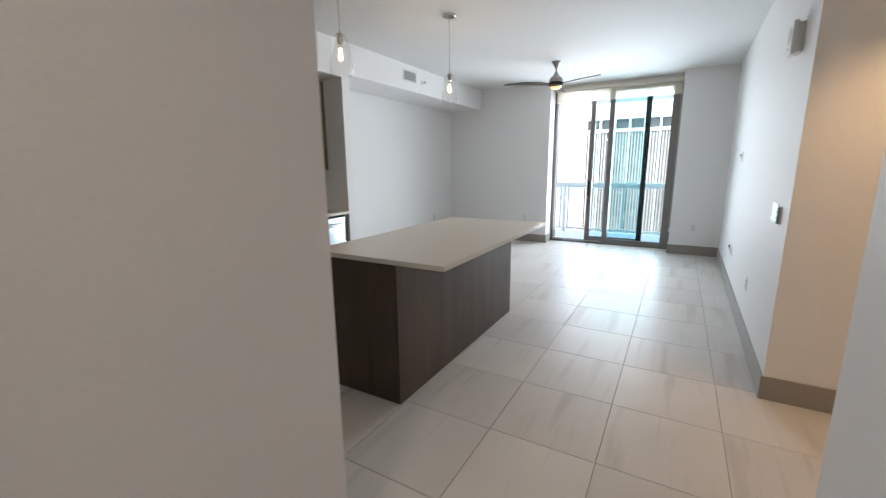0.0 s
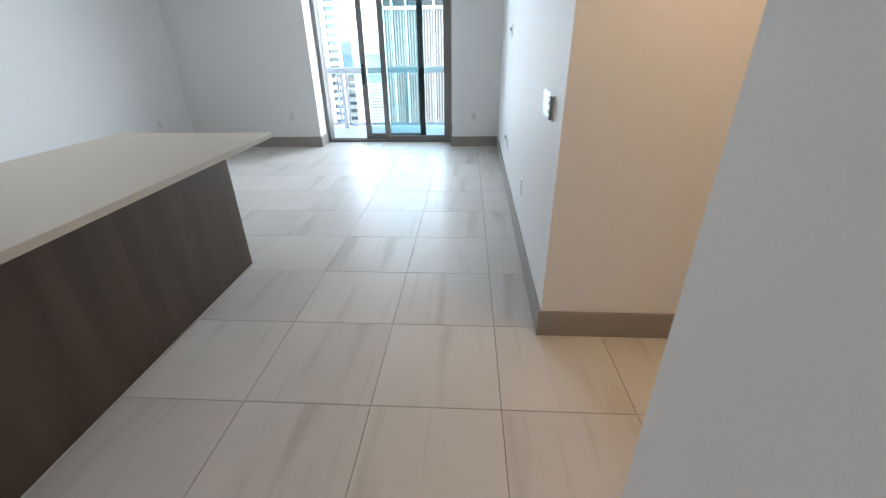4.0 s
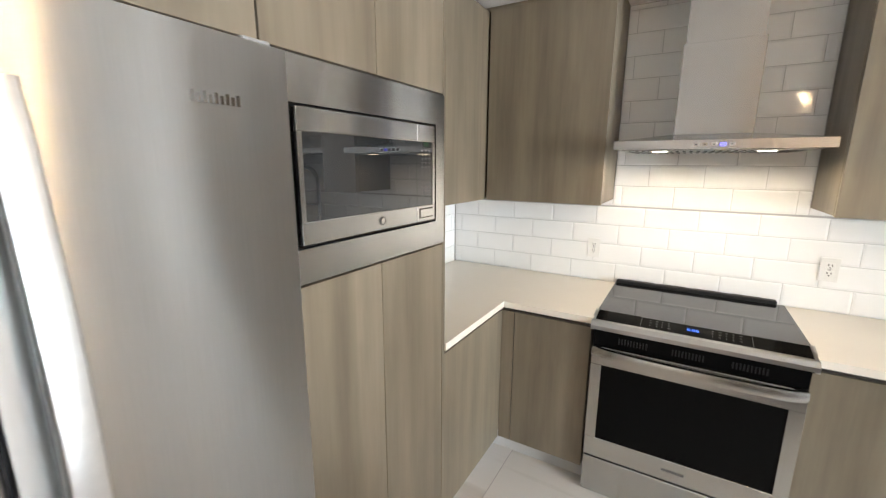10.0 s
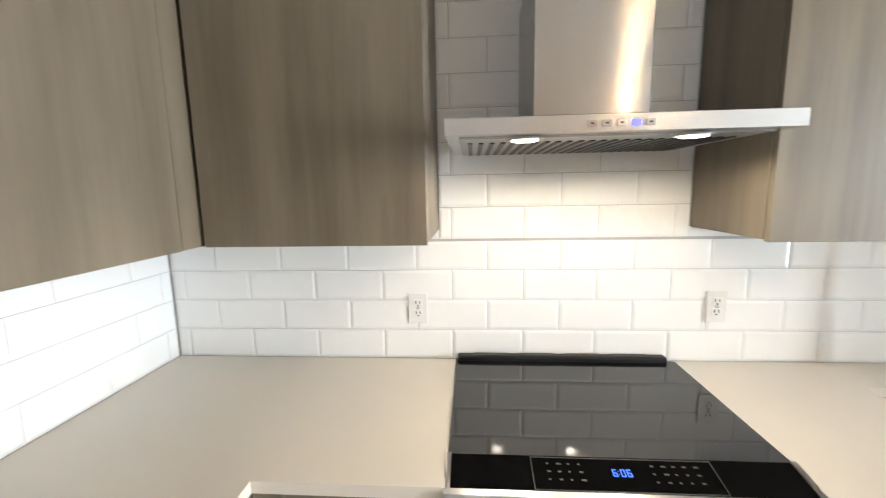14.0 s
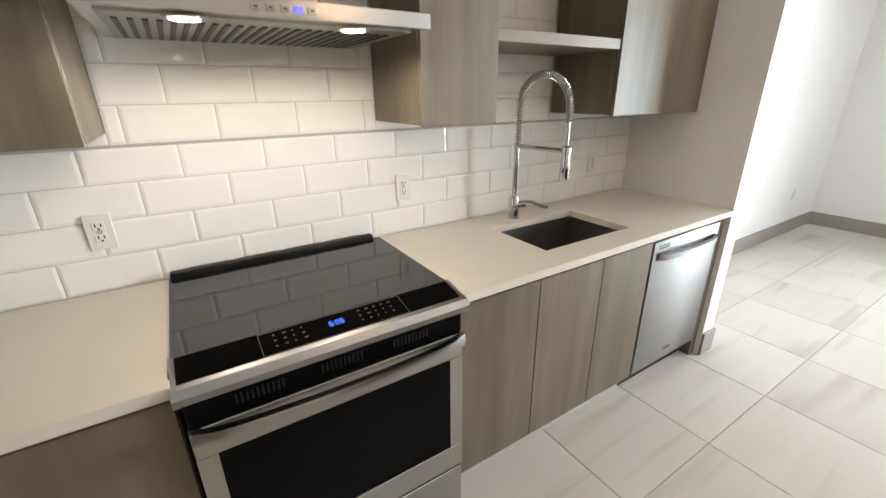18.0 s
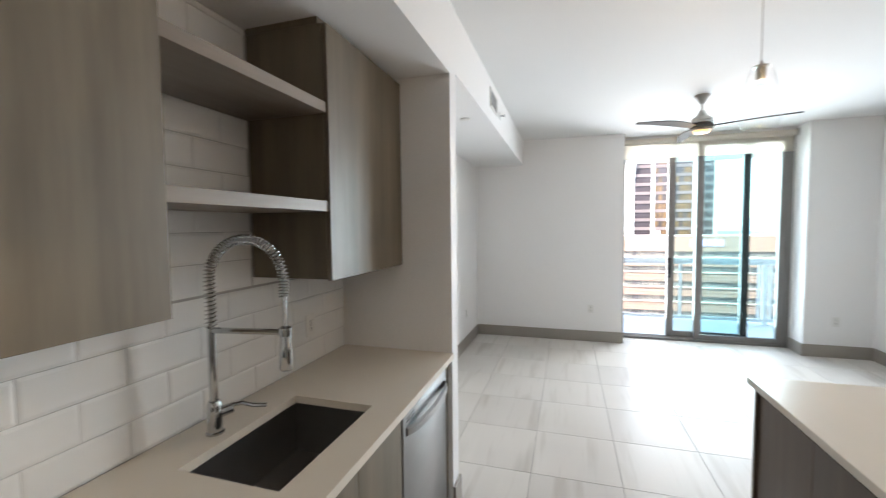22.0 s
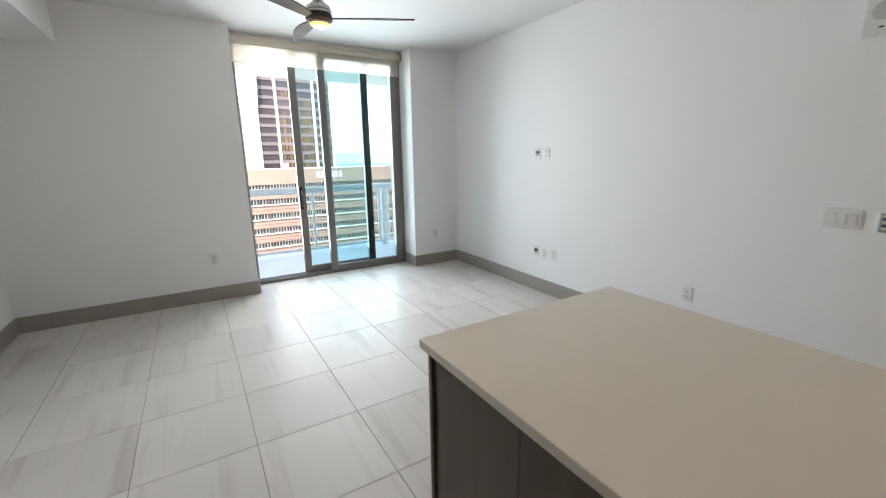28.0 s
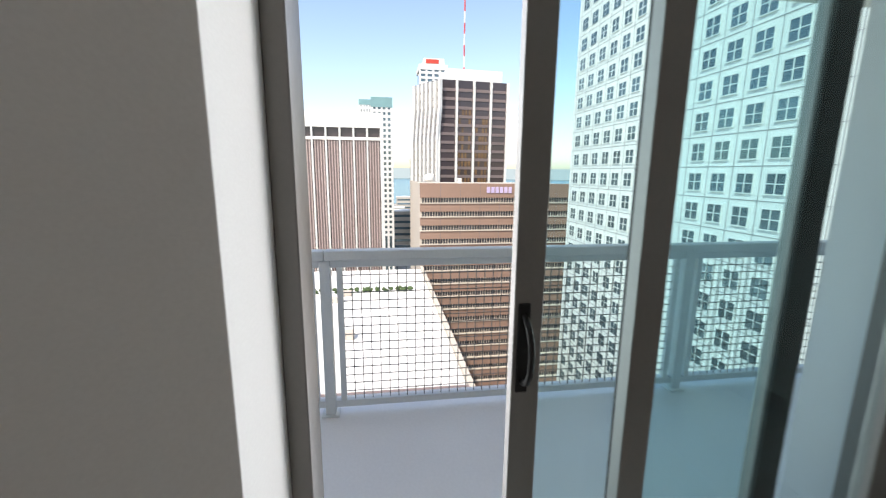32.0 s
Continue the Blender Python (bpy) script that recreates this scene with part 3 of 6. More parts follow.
sink = thing("kitchen_sink", ((SX0 + SX1) / 2, (SY0 + SY1) / 2, 0.68), "dark brushed steel undermount sink, empty", "sink")
bowl = bmesh.new()
for x0, x1, y0, y1 in ((SX0 - 0.012, SX0 - 0.002, SY0 - 0.012, SY1 + 0.012), (SX1 + 0.002, SX1 + 0.012, SY0 - 0.012, SY1 + 0.012), (SX0 - 0.002, SX1 + 0.002, SY0 - 0.012, SY0 - 0.002), (SX0 - 0.002, SX1 + 0.002, SY1 + 0.002, SY1 + 0.012)):
    box(bowl, x0, x1, y0, y1, 0.69, UNDER - 0.001)
box(bowl, SX0 - 0.012, SX1 + 0.012, SY0 - 0.012, SY1 + 0.012, 0.68, 0.69)
part("bowl", bowl, DARKSTEEL, sink)
part("drain", lathe(bmesh.new(), ((0.055, 0.690), (0.055, 0.693), (0.045, 0.694), (0.03, 0.692)), 0.385, 2.71), CHROME, sink, "round chrome drain", True)

# spring tap
TX, TY, DX, DY = 0.135, 2.640, 0.268, 0.044
tap = thing("kitchen_tap", (TX, TY, TOP), "tall chrome spring tap with a pull-down spray", "tap")
part("tap_base", lathe(bmesh.new(), ((0.030, TOP), (0.030, TOP + 0.006), (0.024, TOP + 0.010), (0.024, TOP + 0.10), (0.019, TOP + 0.115)), TX, TY), CHROME, tap, "", True)
part("riser", rodm((TX, TY, TOP + 0.11), (TX, TY, TOP + 0.37), 0.0135), CHROME, tap, "", True)
arc = [(TX, TY, TOP + 0.37 + 0.17 * k / 6) for k in range(6)]
arc += [(TX + DX / 2 * (1 - math.cos(a)), TY + DY / 2 * (1 - math.cos(a)), TOP + 0.54 + 0.135 * math.sin(a)) for a in (math.pi * k / 18 for k in range(19))]
arc += [(TX + DX, TY + DY, TOP + 0.54 - 0.02 * k) for k in range(1, 4)]
part("hose", tube(bmesh.new(), arc, 0.0075, 8), NICKEL, tap, "grey hose inside the spring", True)
coil, turns = [], 54
across = Vector((-DY, DX, 0)).normalized()
for k in range(turns * 9 + 1):
    f = k / (turns * 9) * (len(arc) - 1)
    i = min(int(f), len(arc) - 2)
    p, q = Vector(arc[i]), Vector(arc[i + 1])
    d = (q - p).normalized()
    other = d.cross(across)
    a = 2 * math.pi * k / 9
    coil.append(p.lerp(q, f - i) + 0.0162 * (math.cos(a) * across + math.sin(a) * other))
part("spring", tube(bmesh.new(), coil, 0.0027, 5), CHROME, tap, "polished coil spring", True)
part("hose_drop", rodm((TX + DX, TY + DY, TOP + 0.49), (TX + DX, TY + DY, TOP + 0.37), 0.0075), CHROME, tap, "", True)
part("holder_arm", tube(bmesh.new(), [(TX, TY, TOP + 0.362), (TX + DX, TY + DY, TOP + 0.362)], 0.0105, 8), CHROME, tap, "", True)
part("spray_head", lathe(bmesh.new(), ((0.020, TOP + 0.235), (0.0225, TOP + 0.240), (0.0215, TOP + 0.30), (0.018, TOP + 0.350), (0.022, TOP + 0.352), (0.022, TOP + 0.378), (0.010, TOP + 0.384)), TX + DX, TY + DY, 18), CHROME, tap, "slim chrome spray head", True)
lever = bmesh.new()
rod(lever, (TX + 0.012, TY + 0.015, TOP + 0.070), (TX + 0.035, TY + 0.045, TOP + 0.076), 0.019, 0.018)
tube(lever, [(TX + 0.032, TY + 0.042, TOP + 0.085), (TX + 0.055, TY + 0.068, TOP + 0.085), (TX + 0.08, TY + 0.095, TOP + 0.068), (TX + 0.11, TY + 0.125, TOP + 0.060)], 0.0078, 8)
part("lever", lever, CHROME, tap, "", True)

# wall cabinets
def wall_unit(name, label, x0, x1, y0, y1, facing, doors, z0=UP0, z1=UP1):
    cab = thing(name, ((x0 + x1) / 2, (y0 + y1) / 2, z0), label, "cabinet", "wall cabinets")
    if facing == "x":
        part("body", boxm(x0, x1 - 0.022, y0, y1, z0 + 0.001, z1, bevel=0.001), OAK, cab)
        for a, b in doors:
            part("door", boxm(x1 - 0.02, x1, a + 0.001, b - 0.001, z0 - 0.004, z1 - 0.002, bevel=0.0012), OAK, cab)
    else:
        part("body", boxm(x0, x1, y0, y1 - 0.022, z0 + 0.001, z1, bevel=0.001), OAK, cab)
        for a, b in doors:
            part("door", boxm(a + 0.001, b - 0.001, y1 - 0.02, y1, z0 - 0.004, z1 - 0.002, bevel=0.0012), OAK, cab)
    return cab


wall_unit("wall_cabinet", "grey oak wall cabinet hung in the tiled corner", 0.016, UPFRONT, 0.4205, 1.075, "x", ((0.432, 1.075),))
wall_unit("wall_cabinet", "grey oak wall cabinet beside the pantry tower", 0.016, 1.298, 0.016, 0.42, "y", ((0.472, 1.296),))
solid("corner_filler", boxm(UPFRONT - 0.0215, 0.4705, 0.3985, 0.4185, UP0 - 0.003, UP1 - 0.002), OAK, "narrow grey oak filler strip between wall cabinets", "filler")
wall_unit("wall_cabinet", "narrow grey oak wall cabinet beside the hood", 0.016, UPFRONT, 1.965, 2.287, "x", ((1.965, 2.287),))
wall_unit("wall_cabinet", "wide grey oak wall cabinet at the wall end", 0.016, UPFRONT, 2.98, 3.712, "x", ((2.98, 3.712),))
shelves = thing("open_shelves", (0.2, 2.63, 1.70), "two empty open shelves between wall cabinets", "shelf")
for z in (1.703, 2.090):
    part("shelf", boxm(0.016, 0.393, 2.289, 2.978, z, z + 0.042, bevel=0.001), SHELF, shelves)
solid("cabinet_top_filler", boxm(0.016, 0.36, 0.016, 1.075, UP1 + 0.001, SOFFIT), OAK, "thin filler strip over the wall cabinets", "filler")
solid("cabinet_top_filler", boxm(0.016, 0.36, 1.965, 2.287, UP1 + 0.001, SOFFIT), OAK, "thin filler strip over the wall cabinets", "filler")
solid("cabinet_top_filler", boxm(0.016, 0.36, 2.98, 3.712, UP1 + 0.001, SOFFIT), OAK, "thin filler strip over the wall cabinets", "filler")

# pantry tower with the built-in microwave
TWX0, TWX1, TWY, TSPLIT = 1.30, 2.026, 0.684, 1.675
tower = thing("pantry_tower", ((TWX0 + TWX1) / 2, 0.35, 0), "tall grey oak pantry tower holding a microwave", "cabinet")
part("side_panel", boxm(TWX0, TWX0 + 0.019, 0.002, TWY - 0.002, 0.100, UP1, bevel=0.001), OAK, tower)
part("body", boxm(TWX0 + 0.02, TWX1 - 0.001, 0.002, TWY - 0.024, 0.1, 1.338), OAK, tower)
part("upper_body", boxm(TWX0 + 0.02, TWX1 - 0.001, 0.002, TWY - 0.024, 1.860, UP1), OAK, tower)
part("back", boxm(TWX0 + 0.02, TWX1 - 0.001, 0.002, 0.02, 1.3385, 1.8595), OAK, tower)
part("plinth", boxm(TWX0 + 0.001, TWX1 - 0.001, 0.002, TWY - 0.05, 0, 0.099), KICK, tower)
for a, b in ((TWX0 + 0.021, TSPLIT), (TSPLIT, TWX1)):
    part("door", boxm(a + 0.001, b - 0.0015, TWY - 0.022, TWY - 0.002, 0.105, 1.335, bevel=0.0012), OAK, tower)
for a, b in ((TWX0 + 0.021, TSPLIT), (TSPLIT, 2.036)):
    part("upper_door", boxm(a + 0.001, b - 0.0015, TWY - 0.022, TWY - 0.002, 1.864, UP1 - 0.002, bevel=0.0012), OAK, tower)

mw = thing("microwave_oven", (1.64, 0.6, 1.341), "built-in steel microwave with a dark glass door", "microwave")
MX0, MX1, MZ0, MZ1, MY = 1.323, 2.026, 1.344, 1.857, 0.689
IX0, IX1, IZ0, IZ1 = 1.378, 1.982, 1.428, 1.757
trim = bmesh.new()
box(trim, MX0, MX1, MY - 0.02, MY, IZ1, MZ1)
box(trim, MX0, MX1, MY - 0.02, MY, MZ0, IZ0)
box(trim, MX0, IX0, MY - 0.02, MY, IZ0, IZ1)
box(trim, IX1, MX1, MY - 0.02, MY, IZ0, IZ1)
part("trim_kit", trim, STEELX, mw, "brushed steel surround")
# black box that paints the shade into the gap round the door
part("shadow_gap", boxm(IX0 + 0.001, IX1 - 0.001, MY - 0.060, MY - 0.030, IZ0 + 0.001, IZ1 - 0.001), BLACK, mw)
PX, D1, P0, DZ0, DZ1, G0, G1 = 1.498, 1.968, 1.392, 1.437, 1.750, 1.491, 1.697
mdoor = bmesh.new()
box(mdoor, PX + 0.001, D1, MY - 0.012, MY + 0.004, G1, DZ1, bevel=0.002)
box(mdoor, PX + 0.001, D1, MY - 0.012, MY + 0.004, DZ0, G0, bevel=0.002)
box(mdoor, D1 - 0.014, D1, MY - 0.0115, MY + 0.0035, G0, G1)
md = part("door", mdoor, STEELX, mw, "brushed steel door frame")
part("door_glass", boxm(PX + 0.0005, D1 - 0.0145, MY - 0.010, MY + 0.0018, G0 + 0.0005, G1 - 0.0005), SMOKE, md, "dark see-through door glass")
part("badge", rodm((1.680, MY + 0.004, 1.464), (1.680, MY + 0.0065, 1.464), 0.0125, n=20), BADGE, md, "small round badge", True)
part("badge_mark", rodm((1.680, MY + 0.0065, 1.464), (1.680, MY + 0.0072, 1.464), 0.0085, n=20), STEELX, md, "", True)
panel_bm = bmesh.new()
box(panel_bm, P0, PX - 0.001, MY - 0.012, MY + 0.004, G1, DZ1, bevel=0.002)
box(panel_bm, P0, PX - 0.001, MY - 0.012, MY + 0.004, DZ0, G0, bevel=0.002)
box(panel_bm, P0, P0 + 0.014, MY - 0.0115, MY + 0.0035, G0, G1)
cp = part("control_panel", panel_bm, STEELX, mw)
part("panel_glass", boxm(P0 + 0.0145, PX - 0.0005, MY - 0.011, MY + 0.0018, G0 + 0.0005, G1 - 0.0005), SMOKE, cp)
# dark plate, painted as the shade of a recess round the button
part("button_recess", boxm(1.407, 1.488, MY + 0.0041, MY + 0.0046, 1.449, 1.482, bevel=0.0002), CHANNEL, cp)
part("door_button", boxm(1.410, 1.485, MY + 0.0046, MY + 0.0080, 1.452, 1.479, bevel=0.0015), STEELX, cp, "wide steel door button")
part("display", boxm(1.414, 1.462, MY + 0.0019, MY + 0.0025, 1.679, 1.699), ALUDARK, cp)
lit = bmesh.new()
for x, segs in ((1.448, "abefg"), (1.439, "aefg")):
    for s in segs:
        u0, u1, v0, v1 = {"a": (0, 5, 9.2, 10), "b": (4.2, 5, 5.3, 9.2), "e": (0, 0.8, 0, 4.6), "f": (0, 0.8, 5.4, 9.2), "g": (0.8, 4.2, 4.6, 5.4)}[s]
        box(lit, x - u1 * 0.001, x - u0 * 0.001, MY + 0.0026, MY + 0.0029, 1.6835 + v0 * 0.001, 1.6835 + v1 * 0.001)
part("digits", lit, GREEN, cp, "dim green letters PF")
marks = bmesh.new()
for row in range(12):
    for col in range(3):
        w = 0.014 if row < 5 else (0.004 if row < 9 else 0.011)
        x = 1.418 + col * 0.021 + (0.014 - w) / 2
        z = 1.669 - row * 0.0132
        box(marks, x, x + w, MY + 0.0019, MY + 0.0023, z, z + 0.0022)
        if row < 5 or row > 8:
            box(marks, x + 0.002, x + w * 0.75, MY + 0.0019, MY + 0.0023, z - 0.0036, z - 0.0018)
tagged(part("key_marks", marks, MARK, cp, "rows of small key labels"), kind="stuff")

# fridge
FX0, FX1, FY, FZ = 2.032, 2.962, 0.758, 1.838
FC = 2.500
fridge = thing("fridge", (FC, 0.4, 0), "brushed steel french-door fridge with long curved handles", "fridge")
part("body", boxm(FX0 + 0.006, FX1 - 0.006, 0.03, FY - 0.075, 0.03, FZ - 0.02), GREYPLASTIC, fridge)


def bowed(x0, x1, z0, z1, y0, bow=0.005):
    """A fridge door front, gently bowed across its width."""
    bm = bmesh.new()
    n = 10
    outline = [(x0, y0 - 0.06), (x1, y0 - 0.06)]
    outline += [(x1, y0 - bow - 0.003), (x1 - 0.001, y0 - bow - 0.001)]
    outline += [(x1 - 0.003 - (x1 - x0 - 0.006) * k / n, y0 - bow + bow * math.sin(math.pi * k / n)) for k in range(n + 1)]
    outline += [(x0 + 0.001, y0 - bow - 0.001), (x0, y0 - bow - 0.003)]
    prism(bm, outline, z0, z1)
    return bm


HANDLESHADE = surf("dark grey handle shade", (0.055, 0.053, 0.050), 0.4)
for a, b in ((FX0, FC - 0.004), (FC + 0.004, FX1)):
    dr = part("door", bowed(a, b, 0.715, FZ, FY), STEEL, fridge, "brushed steel door")
    hx = b - 0.052 if a == FX0 else a + 0.046
    bar = bmesh.new()
    pts = []
    for k in range(13):
        f = k / 12
        pts.append((FY + 0.014 + 0.052 * math.sin(math.pi * f) ** 0.8, 0.795 + 0.927 * f))
    last = None
    for y, z in pts:
        ring = [bar.verts.new(v) for v in ((hx - 0.021, y + 0.001, z), (hx - 0.018, y + 0.006, z), (hx - 0.008, y + 0.0085, z), (hx + 0.008, y + 0.0085, z), (hx + 0.018, y + 0.006, z), (hx + 0.021, y + 0.001, z), (hx + 0.021, y - 0.008, z), (hx - 0.021, y - 0.008, z))]
        if last:
            for i in range(8):
                bar.faces.new((last[i], last[(i + 1) % 8], ring[(i + 1) % 8], ring[i]))
        else:
            bar.faces.new(ring[::-1])
        last = ring
    bar.faces.new(last)
    part("handle", bar, STRIP, dr, "long bowed steel handle", True)
    # filler between handle and door, dark grey to paint in the shade there
    core = bmesh.new()
    last = None
    for y, z in pts:
        ring = [core.verts.new(v) for v in ((hx - 0.013, FY - 0.016, z), (hx - 0.013, y - 0.0085, z), (hx + 0.013, y - 0.0085, z), (hx + 0.013, FY - 0.016, z))]
        if last:
            for i in range(4):
                core.faces.new((last[i], last[(i + 1) % 4], ring[(i + 1) % 4], ring[i]))
        else:
            core.faces.new(ring[::-1])
        last = ring
    core.faces.new(last)
    part("handle_core", core, HANDLESHADE, dr, "dark filler painted as the shade behind the handle")
drawer = part("freezer_drawer", bowed(FX0, FX1, 0.06, 0.700, FY), STEEL, fridge, "brushed steel freezer drawer")
part("drawer_handle", tube(bmesh.new(), [(FX0 + 0.05 + (FX1 - FX0 - 0.10) * k / 12, FY + 0.004 + 0.055 * math.sin(math.pi * k / 12) ** 0.5, 0.615) for k in range(13)], 0.014, 8), STEEL, drawer, "curved steel drawer handle", True)
# black strip that paints the shade into the gap between the doors
part("gasket", boxm(FC - 0.0035, FC + 0.0035, FY - 0.06, FY - 0.016, 0.72, FZ - 0.003), BLACK, fridge, "black strip painted as the shade between the doors")
part("grille", boxm(FX0 + 0.01, FX1 - 0.01, FY - 0.10, FY - 0.08, 0.0, 0.055), BLACK, fridge)
mk = bmesh.new()
for k in range(9):
    box(mk, 2.140 + k * 0.0097, 2.140 + k * 0.0097 + 0.0066, FY - 0.0030, FY + 0.0012, 1.722, 1.740 - 0.004 * (k % 2))
tagged(part("badge", mk, CHROME, fridge, "small chrome maker's badge"), kind="stuff")
for x in (FX0 + 0.05, FX1 - 0.05, FC):
    part("hinge_cover", boxm(x - 0.03, x + 0.03, FY - 0.10, FY - 0.02, FZ + 0.001, FZ + 0.012, bevel=0.003), GREYPLASTIC, fridge)
over = thing("over_fridge_cabinet", (2.49, 0.35, 1.874), "grey oak cabinet over the fridge", "cabinet")
part("body", boxm(2.038, 3.018, 0.002, TWY - 0.024, 1.858, UP1), OAK, over)
for a, b in ((2.038, 2.52), (2.52, 3.016)):
    part("door", boxm(a + 0.0015, b - 0.0015, TWY - 0.022, TWY - 0.002, 1.864, UP1 - 0.002, bevel=0.0012), OAK, over)
solid("tower_top_filler", boxm(TWX0, 3.018, 0.05, TWY - 0.03, UP1 + 0.001, SOFFIT), OAK, "thin filler strip over the tall cabinets", "filler")

# range
RY0, RY1, RX = 1.139, 1.926, 0.70
rng = thing("range", (0.35, 1.518, 0), "slide-in steel electric range with a black glass hob", "stove")
part("body", boxm(0.03, RX - 0.05, RY0, RY1, 0.06, 0.917), DARKSTEEL, rng)
part("cooktop", boxm(0.045, RX - 0.10, RY0 - 0.005, RY1 + 0.005, 0.9280, 0.9390, bevel=0.003), BLACKGLASS, rng, "black ceramic glass hob")
vent = part("rear_vent", boxm(0.022, 0.062, 1.140, 1.898, 0.9280, 0.9580, bevel=0.008, seg=2), BLACK, rng)
for k in range(4):
    a = RY0 + 0.06 + k * 0.168
    part("vent_slot", boxm(0.030, 0.052, a, a + 0.13, 0.9585, 0.9600), CHANNEL, vent)
pan = bmesh.new()
vs = [(RX - 0.10, 0.9310), (RX - 0.10, 0.9400), (RX + 0.005, 0.9180), (RX + 0.02, 0.8980), (RX + 0.02, 0.8810), (RX - 0.02, 0.8730), (RX - 0.10, 0.8730)]
a = [pan.verts.new((x_, RY0 - 0.004, z_)) for x_, z_ in vs]
b = [pan.verts.new((x_, RY1 + 0.004, z_)) for x_, z_ in vs]
for i in range(len(vs)):
    pan.faces.new((a[i], a[(i + 1) % len(vs)], b[(i + 1) % len(vs)], b[i]))
pan.faces.new(a[::-1])
pan.faces.new(b)
ctl = part("control_fascia", pan, OVENGLASS, rng, "sloping black glass control strip")
lip = bmesh.new()
a = [lip.verts.new((x_, RY0 - 0.010, z_)) for x_, z_ in ((RX - 0.004, 0.9245), (RX + 0.010, 0.9205), (RX + 0.026, 0.9030), (RX + 0.026, 0.8850), (RX + 0.012, 0.8820), (RX + 0.006, 0.9010))]
b = [lip.verts.new((v.co.x, RY1 + 0.010, v.co.z)) for v in a]
for i in range(6):
    lip.faces.new((a[i], a[(i + 1) % 6], b[(i + 1) % 6], b[i]))
lip.faces.new(a[::-1]), lip.faces.new(b)
part("steel_lip", lip, STEELD, rng, "rounded steel front lip")
for ya, yb in ((RY0 - 0.0105, RY0 + 0.004), (RY1 - 0.004, RY1 + 0.0105)):
    cheek = bmesh.new()
    ring = [(RX - 0.102, 0.9295), (RX - 0.102, 0.9425), (RX + 0.006, 0.9200), (RX + 0.0225, 0.8990), (RX + 0.0225, 0.8810), (RX - 0.02, 0.8750)]
    a = [cheek.verts.new((x_, ya, z_)) for x_, z_ in ring]
    b = [cheek.verts.new((x_, yb, z_)) for x_, z_ in ring]
    for i in range(6):
        cheek.faces.new((a[i], a[(i + 1) % 6], b[(i + 1) % 6], b[i]))
    cheek.faces.new(a[::-1]), cheek.faces.new(b)
    part("steel_cheek", cheek, STEEL, rng)
slope = Matrix.Translation((RX - 0.05, 0, 0.9305)) @ Matrix.Rotation(math.atan2(0.022, 0.105), 4, "Y")


def on_slope(bm):
    bmesh.ops.transform(bm, matrix=slope, verts=bm.verts)
    return bm


touch = bmesh.new()
for x0, x1, y0, y1 in ((-0.046, -0.0445, 1.33, 1.74), (0.040, 0.0415, 1.33, 1.74), (-0.0445, 0.040, 1.33, 1.3315), (-0.0445, 0.040, 1.7385, 1.74)):
    box(touch, x0, x1, y0, y1, 0.0005, 0.0018)
part("touch_outline", on_slope(touch), MARKDIM, ctl, "outlined touch area")
keys = bmesh.new()
random.seed(4)
for y0, cols in ((1.365, 4), (1.60, 5)):
    for c in range(cols):
        for r in range(3):
            w = random.choice((0.005, 0.008, 0.011))
            box(keys, -0.030 + r * 0.021, -0.030 + r * 0.021 + 0.0035, y0 + c * 0.024, y0 + c * 0.024 + w, 0.0005, 0.0016)
tagged(part("touch_keys", on_slope(keys), MARK, ctl, "small white touch symbols"), kind="stuff")
digit = bmesh.new()
for k, ch in enumerate("606"):
    y = 1.512 + k * 0.014 + (0.004 if k else 0)
    for s in ("acdefg" if ch == "6" else "abcdef"):
        u0, u1, v0, v1 = {"a": (0, 8, 18, 20), "b": (7, 9, 10, 19), "c": (7, 9, 0, 9), "d": (0, 8, -1, 1), "e": (-1, 1, 0, 9), "f": (-1, 1, 10, 19), "g": (0, 8, 8.5, 10.5)}[s]
        box(digit, -0.008 - v1 * 0.0009 + 0.009, -0.008 - v0 * 0.0009 + 0.009, y + u0 * 0.001, y + u1 * 0.001, 0.0006, 0.0018)
for dz in (0.004, 0.012):
    box(digit, -0.008 + 0.009 - dz - 0.0015, -0.008 + 0.009 - dz, 1.5235, 1.525, 0.0006, 0.0018)
part("clock_digits", on_slope(digit), BLUESOFT, ctl, "blue clock digits")
part("vent_band", boxm(RX - 0.045, RX - 0.008, RY0 + 0.003, RY1 - 0.003, 0.797, 0.872), OVENGLASS, rng, "black vent band over the door")
for c in range(3):
    for k in range(10):
        y = RY0 + 0.11 + c * 0.215 + k * 0.0125
        part("vent_slot", boxm(RX - 0.009, RX - 0.0062, y, y + 0.006, 0.820, 0.848), BLACK, rng)
ovd = bmesh.new()
GY0, GY1, GZ0, GZ1 = RY0 + 0.048, RY1 - 0.050, 0.318, 0.702
box(ovd, RX - 0.04, RX, RY0, RY1, GZ1, 0.792, bevel=0.002)
box(ovd, RX - 0.04, RX, RY0, RY1, 0.217, GZ0, bevel=0.002)
box(ovd, RX - 0.04, RX - 0.0005, RY0, GY0, GZ0, GZ1)
box(ovd, RX - 0.04, RX - 0.0005, GY1, RY1, GZ0, GZ1)
od = part("oven_door", ovd, STEELH, rng, "brushed steel oven door")
part("oven_glass", boxm(RX - 0.02, RX - 0.003, GY0 + 0.0005, GY1 - 0.0005, GZ0 + 0.0005, GZ1 - 0.0005), OVENGLASS, od, "black oven window")
hb = bmesh.new()
last = None
